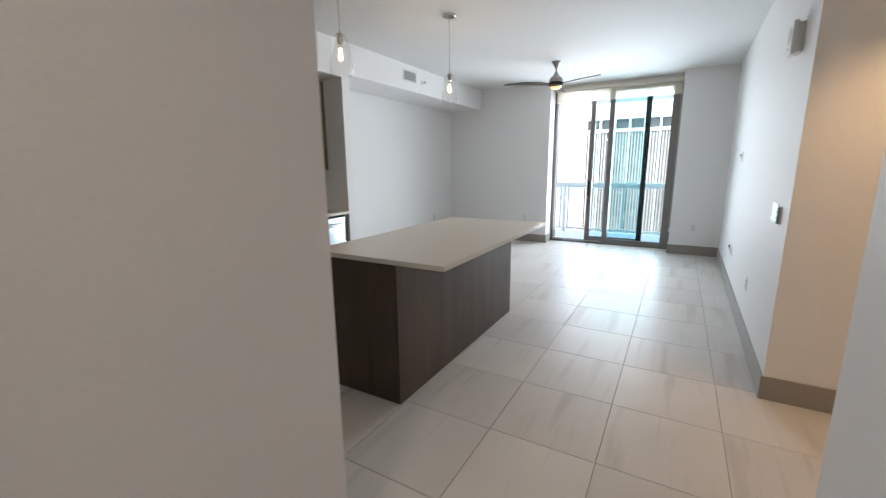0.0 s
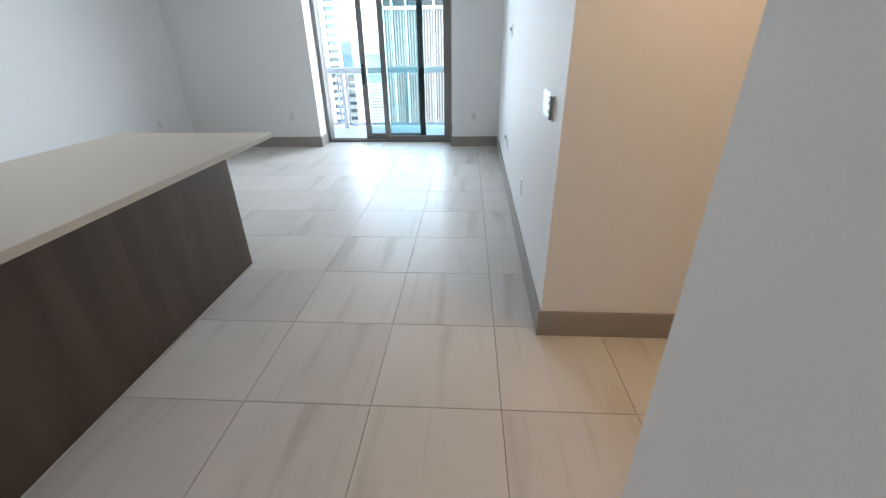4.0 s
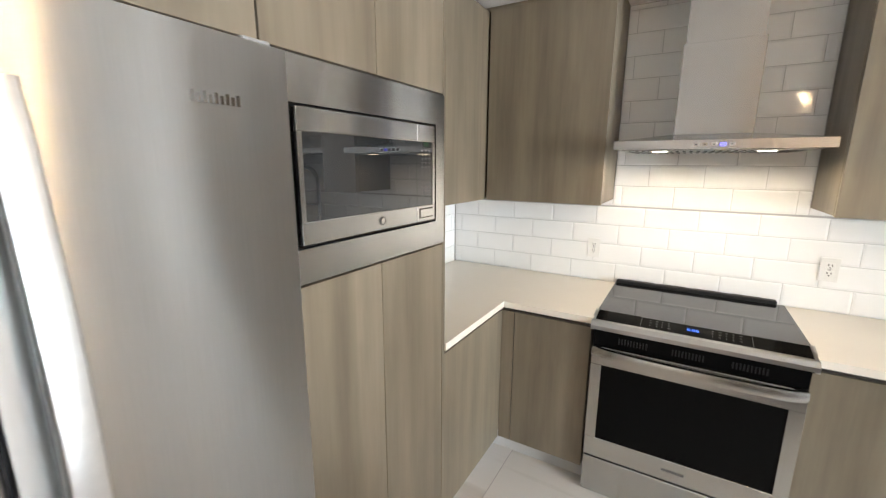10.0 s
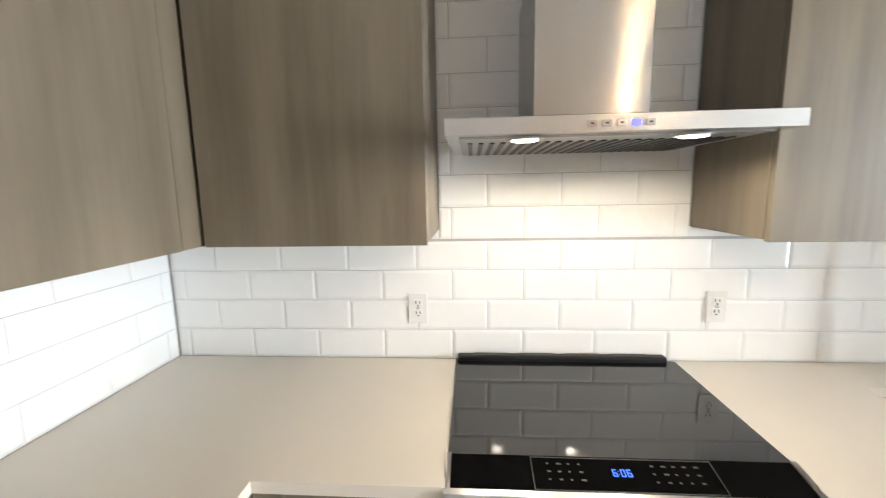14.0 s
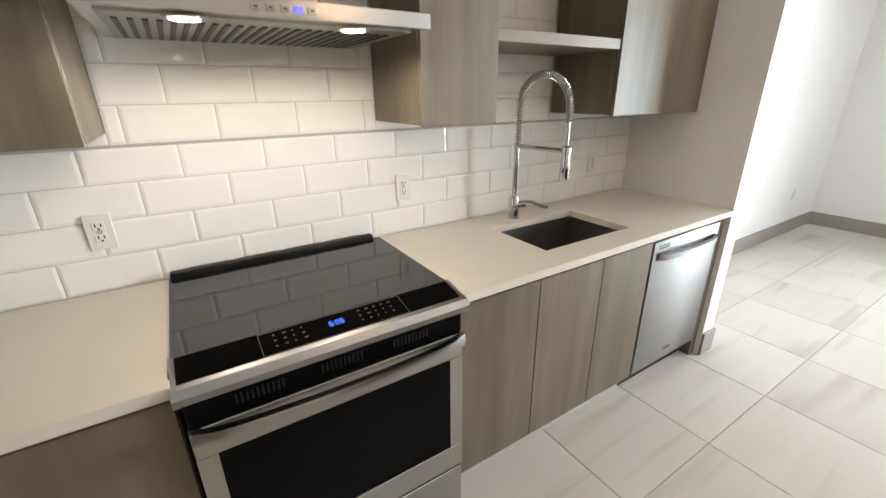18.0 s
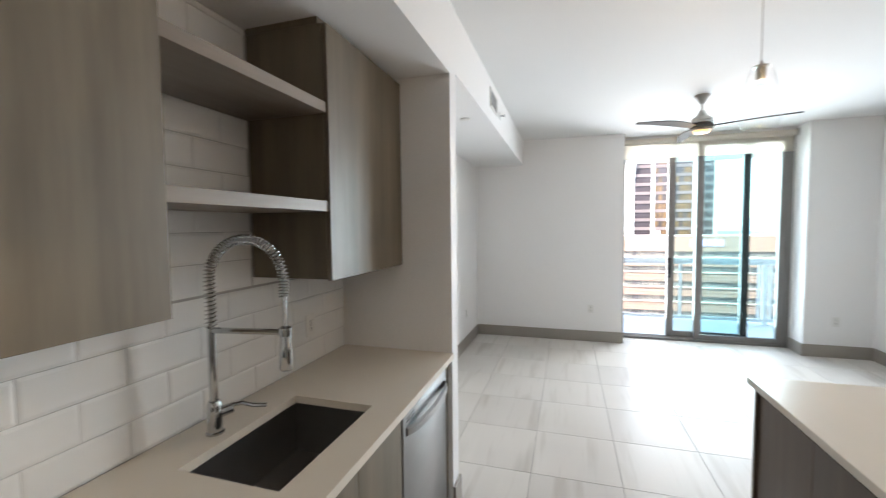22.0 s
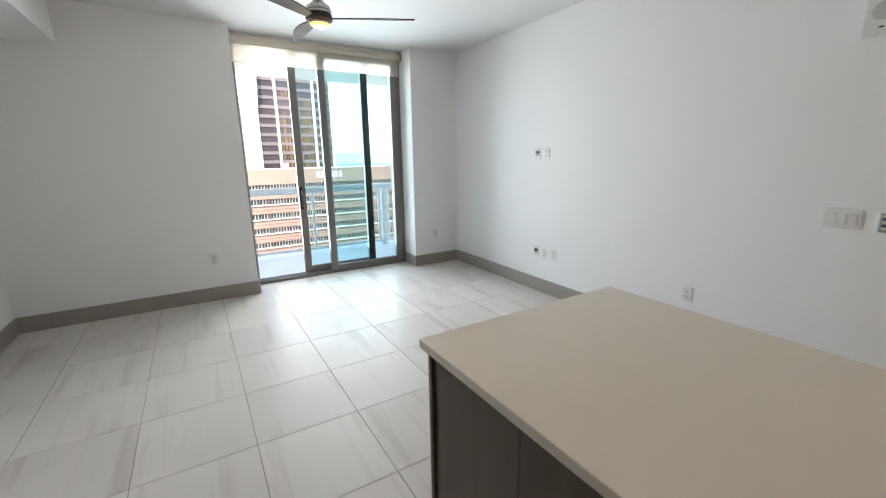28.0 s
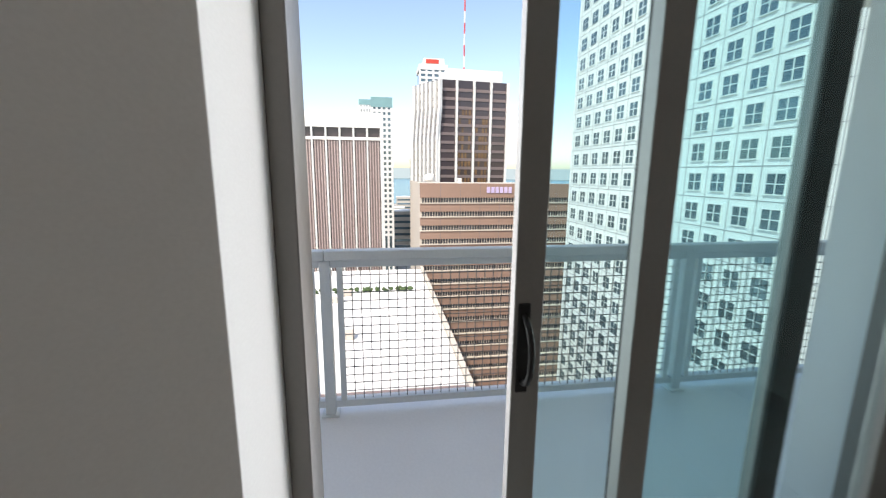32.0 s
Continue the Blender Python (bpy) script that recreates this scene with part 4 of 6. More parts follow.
for k in range(15):
    f = k / 14
    y, x = RY0 + 0.004 + (RY1 - RY0 - 0.008) * f, RX + 0.012 + 0.040 * math.sin(math.pi * f) ** 0.45
    ring = [hb.verts.new(v) for v in ((x - 0.012, y, 0.753), (x + 0.006, y, 0.755), (x + 0.011, y, 0.776), (x + 0.006, y, 0.797), (x - 0.012, y, 0.799))]
    if last:
        for i in range(5):
            hb.faces.new((last[i], last[(i + 1) % 5], ring[(i + 1) % 5], ring[i]))
    else:
        hb.faces.new(ring[::-1])
    last = ring
hb.faces.new(last)
part("oven_handle", hb, STEELH, od, "full-width curved steel handle", True)
for y in (RY0 + 0.004, RY1 - 0.024):
    part("handle_end", boxm(RX, RX + 0.02, y, y + 0.02, 0.754, 0.798), STEELH, od)
part("badge", boxm(RX, RX + 0.002, 1.48, 1.57, 0.262, 0.272), MARKDIM, od)
part("storage_drawer", boxm(RX - 0.04, RX - 0.002, RY0, RY1, 0.012, 0.204, bevel=0.003), STEELH, rng, "brushed steel storage drawer")
# dark strip in place of the shade between door and drawer
part("drawer_gap", boxm(RX - 0.035, RX - 0.012, RY0 + 0.002, RY1 - 0.002, 0.2045, 0.2165), ALUDARK, rng)
part("toe_base", boxm(0.05, RX - 0.05, RY0 + 0.01, RY1 - 0.01, 0.0, 0.0595), BLACK, rng)

# dishwasher
DY0, DY1 = 3.050, 3.658
dw = thing("dishwasher", (0.35, 3.354, 0), "steel dishwasher with a curved bar handle", "dishwasher")
part("tub", boxm(0.03, FRONT - 0.03, DY0, DY1, 0.1, 0.872), GREYPLASTIC, dw)
dd = part("door", boxm(FRONT - 0.028, FRONT + 0.006, DY0 + 0.002, DY1 - 0.002, 0.115, 0.862, bevel=0.004, seg=2), STEELD, dw, "brushed steel door", True)
dh = bmesh.new()
last = None
for k in range(13):
    f = k / 12
    y, x = DY0 + 0.03 + (DY1 - DY0 - 0.06) * f, FRONT + 0.010 + 0.042 * math.sin(math.pi * f) ** 0.5
    ring = [dh.verts.new(v) for v in ((x - 0.008, y, 0.765), (x + 0.006, y, 0.772), (x + 0.006, y, 0.800), (x - 0.008, y, 0.806))]
    if last:
        for i in range(4):
            dh.faces.new((last[i], last[(i + 1) % 4], ring[(i + 1) % 4], ring[i]))
    else:
        dh.faces.new(ring[::-1])
    last = ring
dh.faces.new(last)
part("handle", dh, STEELD, dd, "curved steel handle", True)
part("vent_marks", box(boxm(FRONT + 0.006, FRONT + 0.0075, DY0 + 0.04, DY0 + 0.13, 0.822, 0.830), FRONT + 0.006, FRONT + 0.0075, DY0 + 0.04, DY0 + 0.13, 0.836, 0.842), MARKDIM, dd)
part("badge", boxm(FRONT + 0.006, FRONT + 0.008, 3.32, 3.385, 0.175, 0.186), MARKDIM, dd)
# black strip in place of the shade over the door
part("top_gap", boxm(FRONT - 0.04, FRONT - 0.02, DY0, DY1, 0.8635, 0.882), BLACK, dw)
part("kick", boxm(0.05, FRONT - 0.06, DY0, DY1, 0.0, 0.099), BLACK, dw)

# hood
HY0, HY1, HX, HZ = 1.138, 1.897, 0.58, 1.690
hood = thing("range_hood", (0.29, 1.518, HZ), "brushed steel chimney range hood with two lit lamps", "range hood")
can = bmesh.new()
lo = [(0.016, HY0), (HX, HY0), (HX, HY1), (0.016, HY1)]
prism(can, lo, HZ + 0.004, HZ + 0.040)
part("canopy", can, STEELH, hood)
wedge = bmesh.new()
a = [wedge.verts.new((x, y, HZ + 0.0405)) for x, y in lo]
b = [wedge.verts.new((x, y, HZ + 0.075)) for x, y in ((0.016, 1.352), (0.375, 1.352), (0.375, 1.668), (0.016, 1.668))]
for i in range(4):
    wedge.faces.new((a[i], a[(i + 1) % 4], b[(i + 1) % 4], b[i]))
wedge.faces.new(b)
part("canopy_slope", wedge, STEELH, hood)
part("chimney", boxm(0.016, 0.365, 1.362, 1.664, HZ + 0.06, 2.155, bevel=0.0015), STEELC, hood, "upright brushed steel chimney")
part("chimney_sleeve", boxm(0.016, 0.356, 1.371, 1.655, 2.1552, SOFFIT - 0.0005), STEELC, hood)
under = part("baffle_filter", boxm(0.05, HX - 0.05, HY0 + 0.03, HY1 - 0.03, HZ, HZ + 0.0038), DARKSTEEL, hood, "steel baffle filter")
for k in range(24):
    y = HY0 + 0.05 + k * 0.0275
    part("slat", boxm(0.075, HX - 0.13, y, y + 0.012, HZ - 0.003, HZ - 0.0002), BLACK, under)
for y in (1.322, 1.702):
    part("lamp_rim", lathe(bmesh.new(), ((0.042, HZ - 0.004), (0.044, HZ - 0.0005)), 0.511, y, 24), STEEL, hood, "", True)
    part("lamp_lens", lathe(bmesh.new(), ((0.030, HZ - 0.006), (0.032, HZ - 0.0042)), 0.511, y, 24), LED, hood, "glowing warm lamp lens", True)
for k, y in enumerate((1.456, 1.487, 1.518, 1.549, 1.578)):
    part("button", boxm(HX, HX + 0.003, y - 0.010, y + 0.010, HZ + 0.014, HZ + 0.028, bevel=0.001), BLUE if k == 3 else NICKEL, hood, "lit blue button" if k == 3 else "")
    if k != 3:
        part("button_mark", boxm(HX + 0.003, HX + 0.0036, y - 0.004, y + 0.004, HZ + 0.019, HZ + 0.023), MARKDIM, hood)
for y in (1.322, 1.702):
    lamp("hood_lamp", "SPOT", look((0.511, y, HZ - 0.010), (0.512, y, 0.9)), 0.70, (1.0, 0.86, 0.68), spot=radians(176), blend=0.3, radius=0.022)

# island
ix0, ix1, iy0, iy1 = 2.150, 2.770, 1.838, 3.735
island = thing("kitchen_island", (2.46, 2.79, 0), "oak laminate kitchen island painted darker as in shade", "island")
part("end_panel", boxm(ix0 - 0.012, ix1 - 0.021, iy0, iy0 + 0.02, 0, UNDER - 0.001, bevel=0.001), OAKSHADE, island)
part("end_panel", boxm(ix0 - 0.012, ix1 - 0.021, iy1 - 0.02, iy1, 0, UNDER - 0.001, bevel=0.001), OAKSHADE, island)
part("back_panel", boxm(ix1 - 0.02, ix1, iy0, 2.79, 0, UNDER - 0.001, bevel=0.001), OAKSHADE, island)
part("back_panel", boxm(ix1 - 0.02, ix1, 2.791, iy1, 0, UNDER - 0.001, bevel=0.001), OAKSHADE, island)
# body takes the dark channel colour, painting shade above the doors
part("body", boxm(ix0 + 0.022, ix1 - 0.021, iy0 + 0.021, iy1 - 0.021, DOOR_Z0, UNDER - 0.002), CHANNEL, island)
part("plinth", boxm(ix0 + 0.06, ix1 - 0.022, iy0 + 0.021, iy1 - 0.021, 0, DOOR_Z0 - 0.002), KICK, island)
for a, b in ((iy0 + 0.022, 2.323), (2.323, 2.80), (2.80, 3.287), (3.287, iy1 - 0.022)):
    part("door", boxm(ix0, ix0 + 0.02, a + 0.0015, b - 0.0015, DOOR_Z0, DOOR_Z1 - 0.01, bevel=0.0012), OAKSHADE, island)
top = boxm(2.107, 3.100, 1.818, 3.745, UNDER, TOP)
corners = [e for e in top.edges if abs(e.verts[0].co.z - e.verts[1].co.z) > 0.01]
bmesh.ops.bevel(top, geom=corners, offset=0.010, segments=3, affect="EDGES", profile=0.5)
flat = [e for e in top.edges if abs(e.verts[0].co.z - e.verts[1].co.z) < 0.001 and abs(e.calc_face_angle(0)) > 1.0]
bmesh.ops.bevel(top, geom=flat, offset=0.003, segments=2, affect="EDGES", profile=0.5)
solid("island_worktop", top, QUARTZ, "cream quartz worktop overhanging the island", "worktop")


# ---------------------------------------------------------------- lamps and ceiling things
def pendant(x, y):
    p = thing("pendant_lamp", (x, y, 2.05), "clear glass pendant lamp with a glowing filament bulb", "lamp", "pendants over the island")
    part("ceiling_rose", lathe(bmesh.new(), ((0.055, CEILING - 0.022), (0.062, CEILING - 0.016), (0.064, CEILING - 0.001)), x, y), CHROME, p, "round chrome ceiling rose", True)
    part("cord", rodm((x, y, 2.335), (x, y, CEILING - 0.02), 0.0022, n=6), NICKEL, p)
    part("socket", lathe(bmesh.new(), ((0.0165, 2.262), (0.0185, 2.265), (0.0185, 2.318), (0.030, 2.320), (0.030, 2.324), (0.006, 2.330), (0.006, 2.345)), x, y, 20), NICKEL, p, "brushed nickel socket", True)
    prof = [(0.030, 2.322), (0.040, 2.312), (0.053, 2.28), (0.066, 2.22), (0.076, 2.16), (0.080, 2.115), (0.077, 2.085), (0.065, 2.062), (0.055, 2.054)]
    glass = bmesh.new()
    lathe(glass, prof, x, y, 32, False)
    bmesh.ops.recalc_face_normals(glass, faces=glass.faces)
    bmesh.ops.solidify(glass, geom=glass.faces[:], thickness=0.0022)
    part("glass_shade", glass, CLEAR, p, "clear tapered glass shade", True).visible_shadow = False
    bulb = bmesh.new()
    lathe(bulb, ((0.004, 2.138), (0.014, 2.145), (0.021, 2.165), (0.022, 2.185), (0.017, 2.22), (0.012, 2.25), (0.012, 2.262)), x, y, 20)
    part("bulb", bulb, CLEAR, p, "clear filament bulb", True).visible_shadow = False
    fil = bmesh.new()
    for k in range(5):
        a = 2 * math.pi * k / 5
        rod(fil, (x + 0.009 * math.cos(a), y + 0.009 * math.sin(a), 2.165), (x + 0.006 * math.cos(a), y + 0.006 * math.sin(a), 2.235), 0.0030, n=6)
    part("filament", fil, BULB, p, "glowing amber filaments")
    lamp("pendant_light", "POINT", Matrix.Translation((x, y, 2.20)), 0.95, WARM, radius=0.02)
    return p


pendant(2.110, 3.70)
pendant(2.090, 2.215)

FANX, FANY = 2.524, 6.045
fan = thing("ceiling_fan", (FANX, FANY, 2.50), "three-blade ceiling fan with dark wood blades and a lit lens", "fan")
part("canopy", lathe(bmesh.new(), ((0.016, 2.775), (0.022, 2.780), (0.050, 2.835), (0.066, 2.850), (0.068, CEILING - 0.001)), FANX, FANY), NICKEL, fan, "", True)
part("downrod", rodm((FANX, FANY, 2.69), (FANX, FANY, 2.79), 0.0125), NICKEL, fan, "", True)
part("motor_housing", lathe(bmesh.new(), ((0.085, 2.588), (0.098, 2.592), (0.098, 2.608), (0.088, 2.612), (0.093, 2.618), (0.088, 2.640), (0.055, 2.665), (0.034, 2.690), (0.026, 2.715), (0.016, 2.720)), FANX, FANY), NICKEL, fan, "brushed nickel motor housing", True)
part("hub", lathe(bmesh.new(), ((0.080, 2.536), (0.098, 2.545), (0.102, 2.562), (0.095, 2.585)), FANX, FANY), FANWOOD, fan, "", True)
part("lamp_rim", lathe(bmesh.new(), ((0.074, 2.524), (0.080, 2.5355)), FANX, FANY, 28), NICKEL, fan, "", True)
part("lens", lathe(bmesh.new(), ((0.030, 2.497), (0.055, 2.503), (0.070, 2.515), (0.073, 2.5235)), FANX, FANY), FANLENS, fan, "glowing frosted lens", True)
for ang in (-28, 92, 212):
    bl = bmesh.new()
    rows = []
    for k in range(13):
        f = k / 12
        r = 0.07 + 0.66 * f
        w = (0.045 + 0.055 * math.sin(math.pi * min(1, f * 1.15)) ** 0.8) * (1.0 if f < 0.97 else 0.8)
        tilt = radians(15 - 7 * f)
        z = 2.562 + 0.010 * math.sin(math.pi * f) - 0.006 * f
        for s, dz in ((-0.5, 0.006), (0.0, 0.010), (0.5, 0.006), (0.5, -0.002), (0.0, 0.0), (-0.5, -0.002)):
            rows.append((r, s * w * math.cos(tilt) + 0.03 * math.sin(math.pi * f), z + s * w * math.sin(tilt) + dz - 0.004))
    vs = [bl.verts.new(v) for v in rows]
    for k in range(12):
        for i in range(6):
            bl.faces.new((vs[k * 6 + i], vs[k * 6 + (i + 1) % 6], vs[k * 6 + 6 + (i + 1) % 6], vs[k * 6 + 6 + i]))
    bl.faces.new(vs[:6][::-1])
    bl.faces.new(vs[-6:])
    bmesh.ops.transform(bl, matrix=Matrix.Translation((FANX, FANY, 0)) @ Matrix.Rotation(radians(ang), 4, "Z"), verts=bl.verts)
    part("blade", bl, FANWOOD, fan, "dark carved wooden blade", True)
lamp("fan_light", "POINT", Matrix.Translation((FANX, FANY, 2.44)), 0.6, WARM, radius=0.05)

grille = thing("air_vent", (0.686, 5.12, 2.63), "white air vent grille with grey slats in the bulkhead", "vent")
fr = bmesh.new()
GV = (4.945, 5.285, 2.628, 2.792)
box(fr, 0.685, 0.693, GV[0], GV[1], GV[3] - 0.022, GV[3])
box(fr, 0.685, 0.693, GV[0], GV[1], GV[2], GV[2] + 0.022)
box(fr, 0.685, 0.6928, GV[0], GV[0] + 0.022, GV[2] + 0.022, GV[3] - 0.022)
box(fr, 0.685, 0.6928, GV[1] - 0.022, GV[1], GV[2] + 0.022, GV[3] - 0.022)
part("frame", fr, WHITEPLASTIC, grille)
part("backing", boxm(0.6852, 0.6865, GV[0] + 0.022, GV[1] - 0.022, GV[2] + 0.022, GV[3] - 0.022), GREYPLASTIC, grille)
for k in range(8):
    z = GV[2] + 0.028 + k * 0.0145
    part("slat", boxm(0.6868, 0.6915, GV[0] + 0.0225, GV[1] - 0.0225, z, z + 0.006), GREYPLASTIC, grille)


def sprinkler(at, axis):
    ob = thing("sprinkler", at, "small white and chrome fire sprinkler head", "sprinkler", "sprinklers")
    v = Vector(at)
    part("plate", rodm(v, v + Vector(axis) * 0.006, 0.038, n=20), WHITEPLASTIC, ob, "", True)
    part("head", rodm(v + Vector(axis) * 0.006, v + Vector(axis) * 0.045, 0.009, n=10), CHROME, ob, "", True)
    part("deflector", rodm(v + Vector(axis) * 0.045, v + Vector(axis) * 0.048, 0.017, n=14), CHROME, ob)


sprinkler((0.685, 5.45, 2.675), (1, 0, 0))
solid("sprinkler_cover", lathe(bmesh.new(), ((0.036, 2.5045), (0.040, 2.5065), (0.040, 2.5115)), 0.50, 4.83), WHITEPLASTIC, "round white concealed sprinkler cover", "sprinkler", smooth=True)

# entry and hallway ceiling
entry = thing("downlight", (3.62, -0.60, CEILING - 0.01), "round recessed entry downlight glowing warm", "lamp", "hallway downlights")
part("rim", lathe(bmesh.new(), ((0.052, CEILING - 0.006), (0.075, CEILING - 0.004), (0.076, CEILING - 0.0005)), 3.62, -0.60), WHITEPLASTIC, entry, "", True)
part("lens", lathe(bmesh.new(), ((0.049, CEILING - 0.0085), (0.050, CEILING - 0.0062)), 3.62, -0.60), CANLENS, entry, "glowing warm lens", True)
lamp("entry_lamp", "SPOT", look((3.62, -0.60, CEILING - 0.012), (3.62, -0.5999, 0)), 10.0, (1.0, 0.72, 0.50), spot=radians(150), blend=0.8, radius=0.05)
# the third, at 8.6, is an added lamp beyond the two known
for x in (5.28, 7.13, 8.6):
    can = thing("downlight", (x, 2.495, LOWCEIL - 0.01), "round recessed downlight glowing warm", "lamp", "hallway downlights")
    part("rim", lathe(bmesh.new(), ((0.052, LOWCEIL - 0.006), (0.075, LOWCEIL - 0.004), (0.076, LOWCEIL - 0.0005)), x, 2.495), WHITEPLASTIC, can, "", True)
    part("lens", lathe(bmesh.new(), ((0.049, LOWCEIL - 0.0085), (0.050, LOWCEIL - 0.0062)), x, 2.495), CANLENS, can, "glowing warm lens", True)
    lamp("downlight_lamp", "SPOT", look((x, 2.495, LOWCEIL - 0.012), (x, 2.4951, 0)), 11, (1.0, 0.61, 0.30), spot=radians(125), blend=0.7, radius=0.05)
solid("smoke_detector", lathe(bmesh.new(), ((0.045, LOWCEIL - 0.03), (0.055, LOWCEIL - 0.024), (0.058, LOWCEIL - 0.001)), 6.18, 2.50), WHITEPLASTIC, "round white smoke detector", "detector", smooth=True)
hv = thing("ceiling_vent", (8.0, 2.66, LOWCEIL - 0.01), "flat white hallway ceiling vent", "vent")
part("frame", boxm(7.75, 8.25, 2.50, 2.82, LOWCEIL - 0.010, LOWCEIL - 0.0005, bevel=0.002), WHITEPLASTIC, hv)
for k in range(7):
    part("slat", boxm(7.79, 8.21, 2.535 + k * 0.037, 2.553 + k * 0.037, LOWCEIL - 0.013, LOWCEIL - 0.0102), GREYPLASTIC, hv)


# ---------------------------------------------------------------- wall plates
def wall_frame(facing):
    """Turns a plate drawn on the wall x = 0 facing +x to the wall that it hangs on."""
    return {"+x": 0, "-x": 180, "+y": 90, "-y": -90}[facing]


def plate(name, label, category, at, facing, pieces, group=""):
    """pieces: (part name, u0, u1, z0, z1, depth0, depth1, material) with u across and z up from the plate's middle."""
    ob = new(name)
    ob.empty_display_size = 0.05
    BASE[ob] = Vector((0, 0, 0))
    tagged(ob, label, category, group)
    for nm, u0, u1, z0, z1, d0, d1, m in pieces:
        part(nm, boxm(d0, d1, u0, u1, z0, z1, bevel=min(0.0015, (d1 - d0) * 0.4)), m, ob)
    ob.matrix_basis = Matrix.Translation(at) @ Matrix.Rotation(radians(wall_frame(facing)), 4, "Z")
    return ob


def outlet(at, facing, label="white duplex outlet plate", screws=True):
    pcs = [("cover", -0.036, 0.036, -0.058, 0.058, 0.0, 0.006, WHITEPLASTIC)]
    for s in (1, -1):
        c = s * 0.0195
        pcs.append(("socket", -0.017, 0.017, c - 0.014, c + 0.014, 0.0055, 0.0082, WHITEPLASTIC))
        pcs.append(("slot", -0.0090, -0.0055, c - 0.002, c + 0.009, 0.0080, 0.0086, BLACK))
        pcs.append(("slot", 0.0055, 0.0090, c - 0.002, c + 0.008, 0.0080, 0.0086, BLACK))
        pcs.append(("ground_hole", -0.0030, 0.0030, c - 0.0115, c - 0.006, 0.0080, 0.0086, BLACK))
    if "safety" in label:
        for z in (-0.0048, 0.0010):
            pcs.append(("button", -0.007, 0.007, z, z + 0.0038, 0.0058, 0.0082, GREYPLASTIC))
    return plate("outlet", label, "outlet", at, facing, pcs, "outlets")


outlet((0.0140, 0.990, 1.130), "+x", "white safety outlet on the tiled backsplash")
outlet((0.0140, 2.075, 1.138), "+x", "white safety outlet on the tiled backsplash")
outlet((0.0140, 3.365, 1.130), "+x", "white safety outlet on the tiled backsplash")
outlet((1.622, NORTH, 0.462), "-y", "white outlet low beside the balcony door")
outlet((4.412, NORTH, 0.44), "-y", "white outlet low on the pier")
outlet((0.0, 6.87, 0.455), "+x", "white outlet low on the white wall")
outlet((east_x(4.217), 4.217, 0.437), "-x", "white outlet low on the long wall")
outlet((5.92, HALL_N, 0.436), "-y", "white outlet low on the hallway wall")


def cable_plate(y, z, hole):
    pcs = [("cover", -0.036, 0.036, -0.058, 0.058, 0.0, 0.006, WHITEPLASTIC)]
    if hole:
        pcs.append(("cable_port", -0.024, 0.024, -0.020, 0.022, 0.0058, 0.0075, GREYPLASTIC))
        pcs.append(("port_hood", -0.022, 0.022, 0.004, 0.030, 0.0070, 0.016, BLACK))
    else:
        pcs += [("jack", -0.007, 0.007, -0.022, -0.010, 0.0058, 0.0085, GREYPLASTIC), ("jack", -0.007, 0.007, 0.010, 0.022, 0.0058, 0.0085, GREYPLASTIC)]
    return plate("cable_plate", "white wall plate with a dark cable port" if hole else "white wall plate with two small jacks", "wall plate", (east_x(y), y, z), "-x", pcs, "media plates")


cable_plate(5.935, 1.523, True)
cable_plate(5.905, 0.453, True)
outlet((east_x(5.800), 5.800, 1.523), "-x", "white outlet high on the long wall")
cable_plate(5.775, 0.450, False)
cable_plate(5.640, 0.455, False)
plate("light_switch", "white three-gang rocker switch on the long wall", "switch", (east_x(3.41), 3.410, 1.133), "-x",
      [("cover", -0.083, 0.083, -0.058, 0.058, 0.0, 0.006, WHITEPLASTIC)] + [("rocker", c - 0.016, c + 0.016, -0.033, 0.033, 0.0055, 0.0095, WHITEPLASTIC) for c in (-0.046, 0.0, 0.046)])
plate("fan_remote", "white fan remote in a wall cradle beside the switch", "remote control", (east_x(3.235), 3.235, 1.128), "-x",
      [("cradle", -0.028, 0.028, -0.056, 0.056, 0.0, 0.008, WHITEPLASTIC), ("remote", -0.021, 0.021, -0.050, 0.052, 0.008, 0.022, GREYPLASTIC)] +
      [("button", -0.010, 0.010, z, z + 0.009, 0.0215, 0.0235, BLACK if k % 2 else WHITEPLASTIC) for k, z in enumerate((-0.035, -0.018, 0.000, 0.018, 0.034))])
sir = plate("alarm_sounder", "white wall-mounted fire alarm sounder", "alarm", (east_x(3.40), 3.400, 2.190), "-x",
            [("back_box", -0.062, 0.062, -0.085, 0.085, 0.0, 0.035, WHITEPLASTIC), ("cover", -0.072, 0.072, -0.095, 0.095, 0.035, 0.062, WHITEPLASTIC), ("label_bar", -0.010, 0.010, -0.060, -0.050, 0.0618, 0.063, MARKDIM)])
part("speaker_grille", rodm((0.061, 0, 0.022), (0.0645, 0, 0.022), 0.046, n=24), KICK, sir, "", True)
plate("wall_sensor", "small white sensor high on the hallway wall", "sensor", (5.976, HALL_N, 2.228), "-y", [("body", -0.03, 0.03, -0.055, 0.055, 0.0, 0.04, WHITEPLASTIC), ("lens", -0.02, 0.02, -0.03, 0.01, 0.0398, 0.046, KICK)])
th = new("thermostat")
BASE[th] = Vector((0, 0, 0))
tagged(th, "round thermostat with a dark glass face and steel ring", "thermostat")
part("wall_base", rodm((0, 0, 0), (0.008, 0, 0), 0.036, n=32), BLACK, th, "", True)
part("ring", rodm((0.008, 0, 0), (0.031, 0, 0), 0.0405, 0.0415, n=40), STEEL, th, "brushed steel ring", True)
part("bezel", rodm((0.0312, 0, 0), (0.0325, 0, 0), 0.0395, n=40), BLACK, th, "", True)
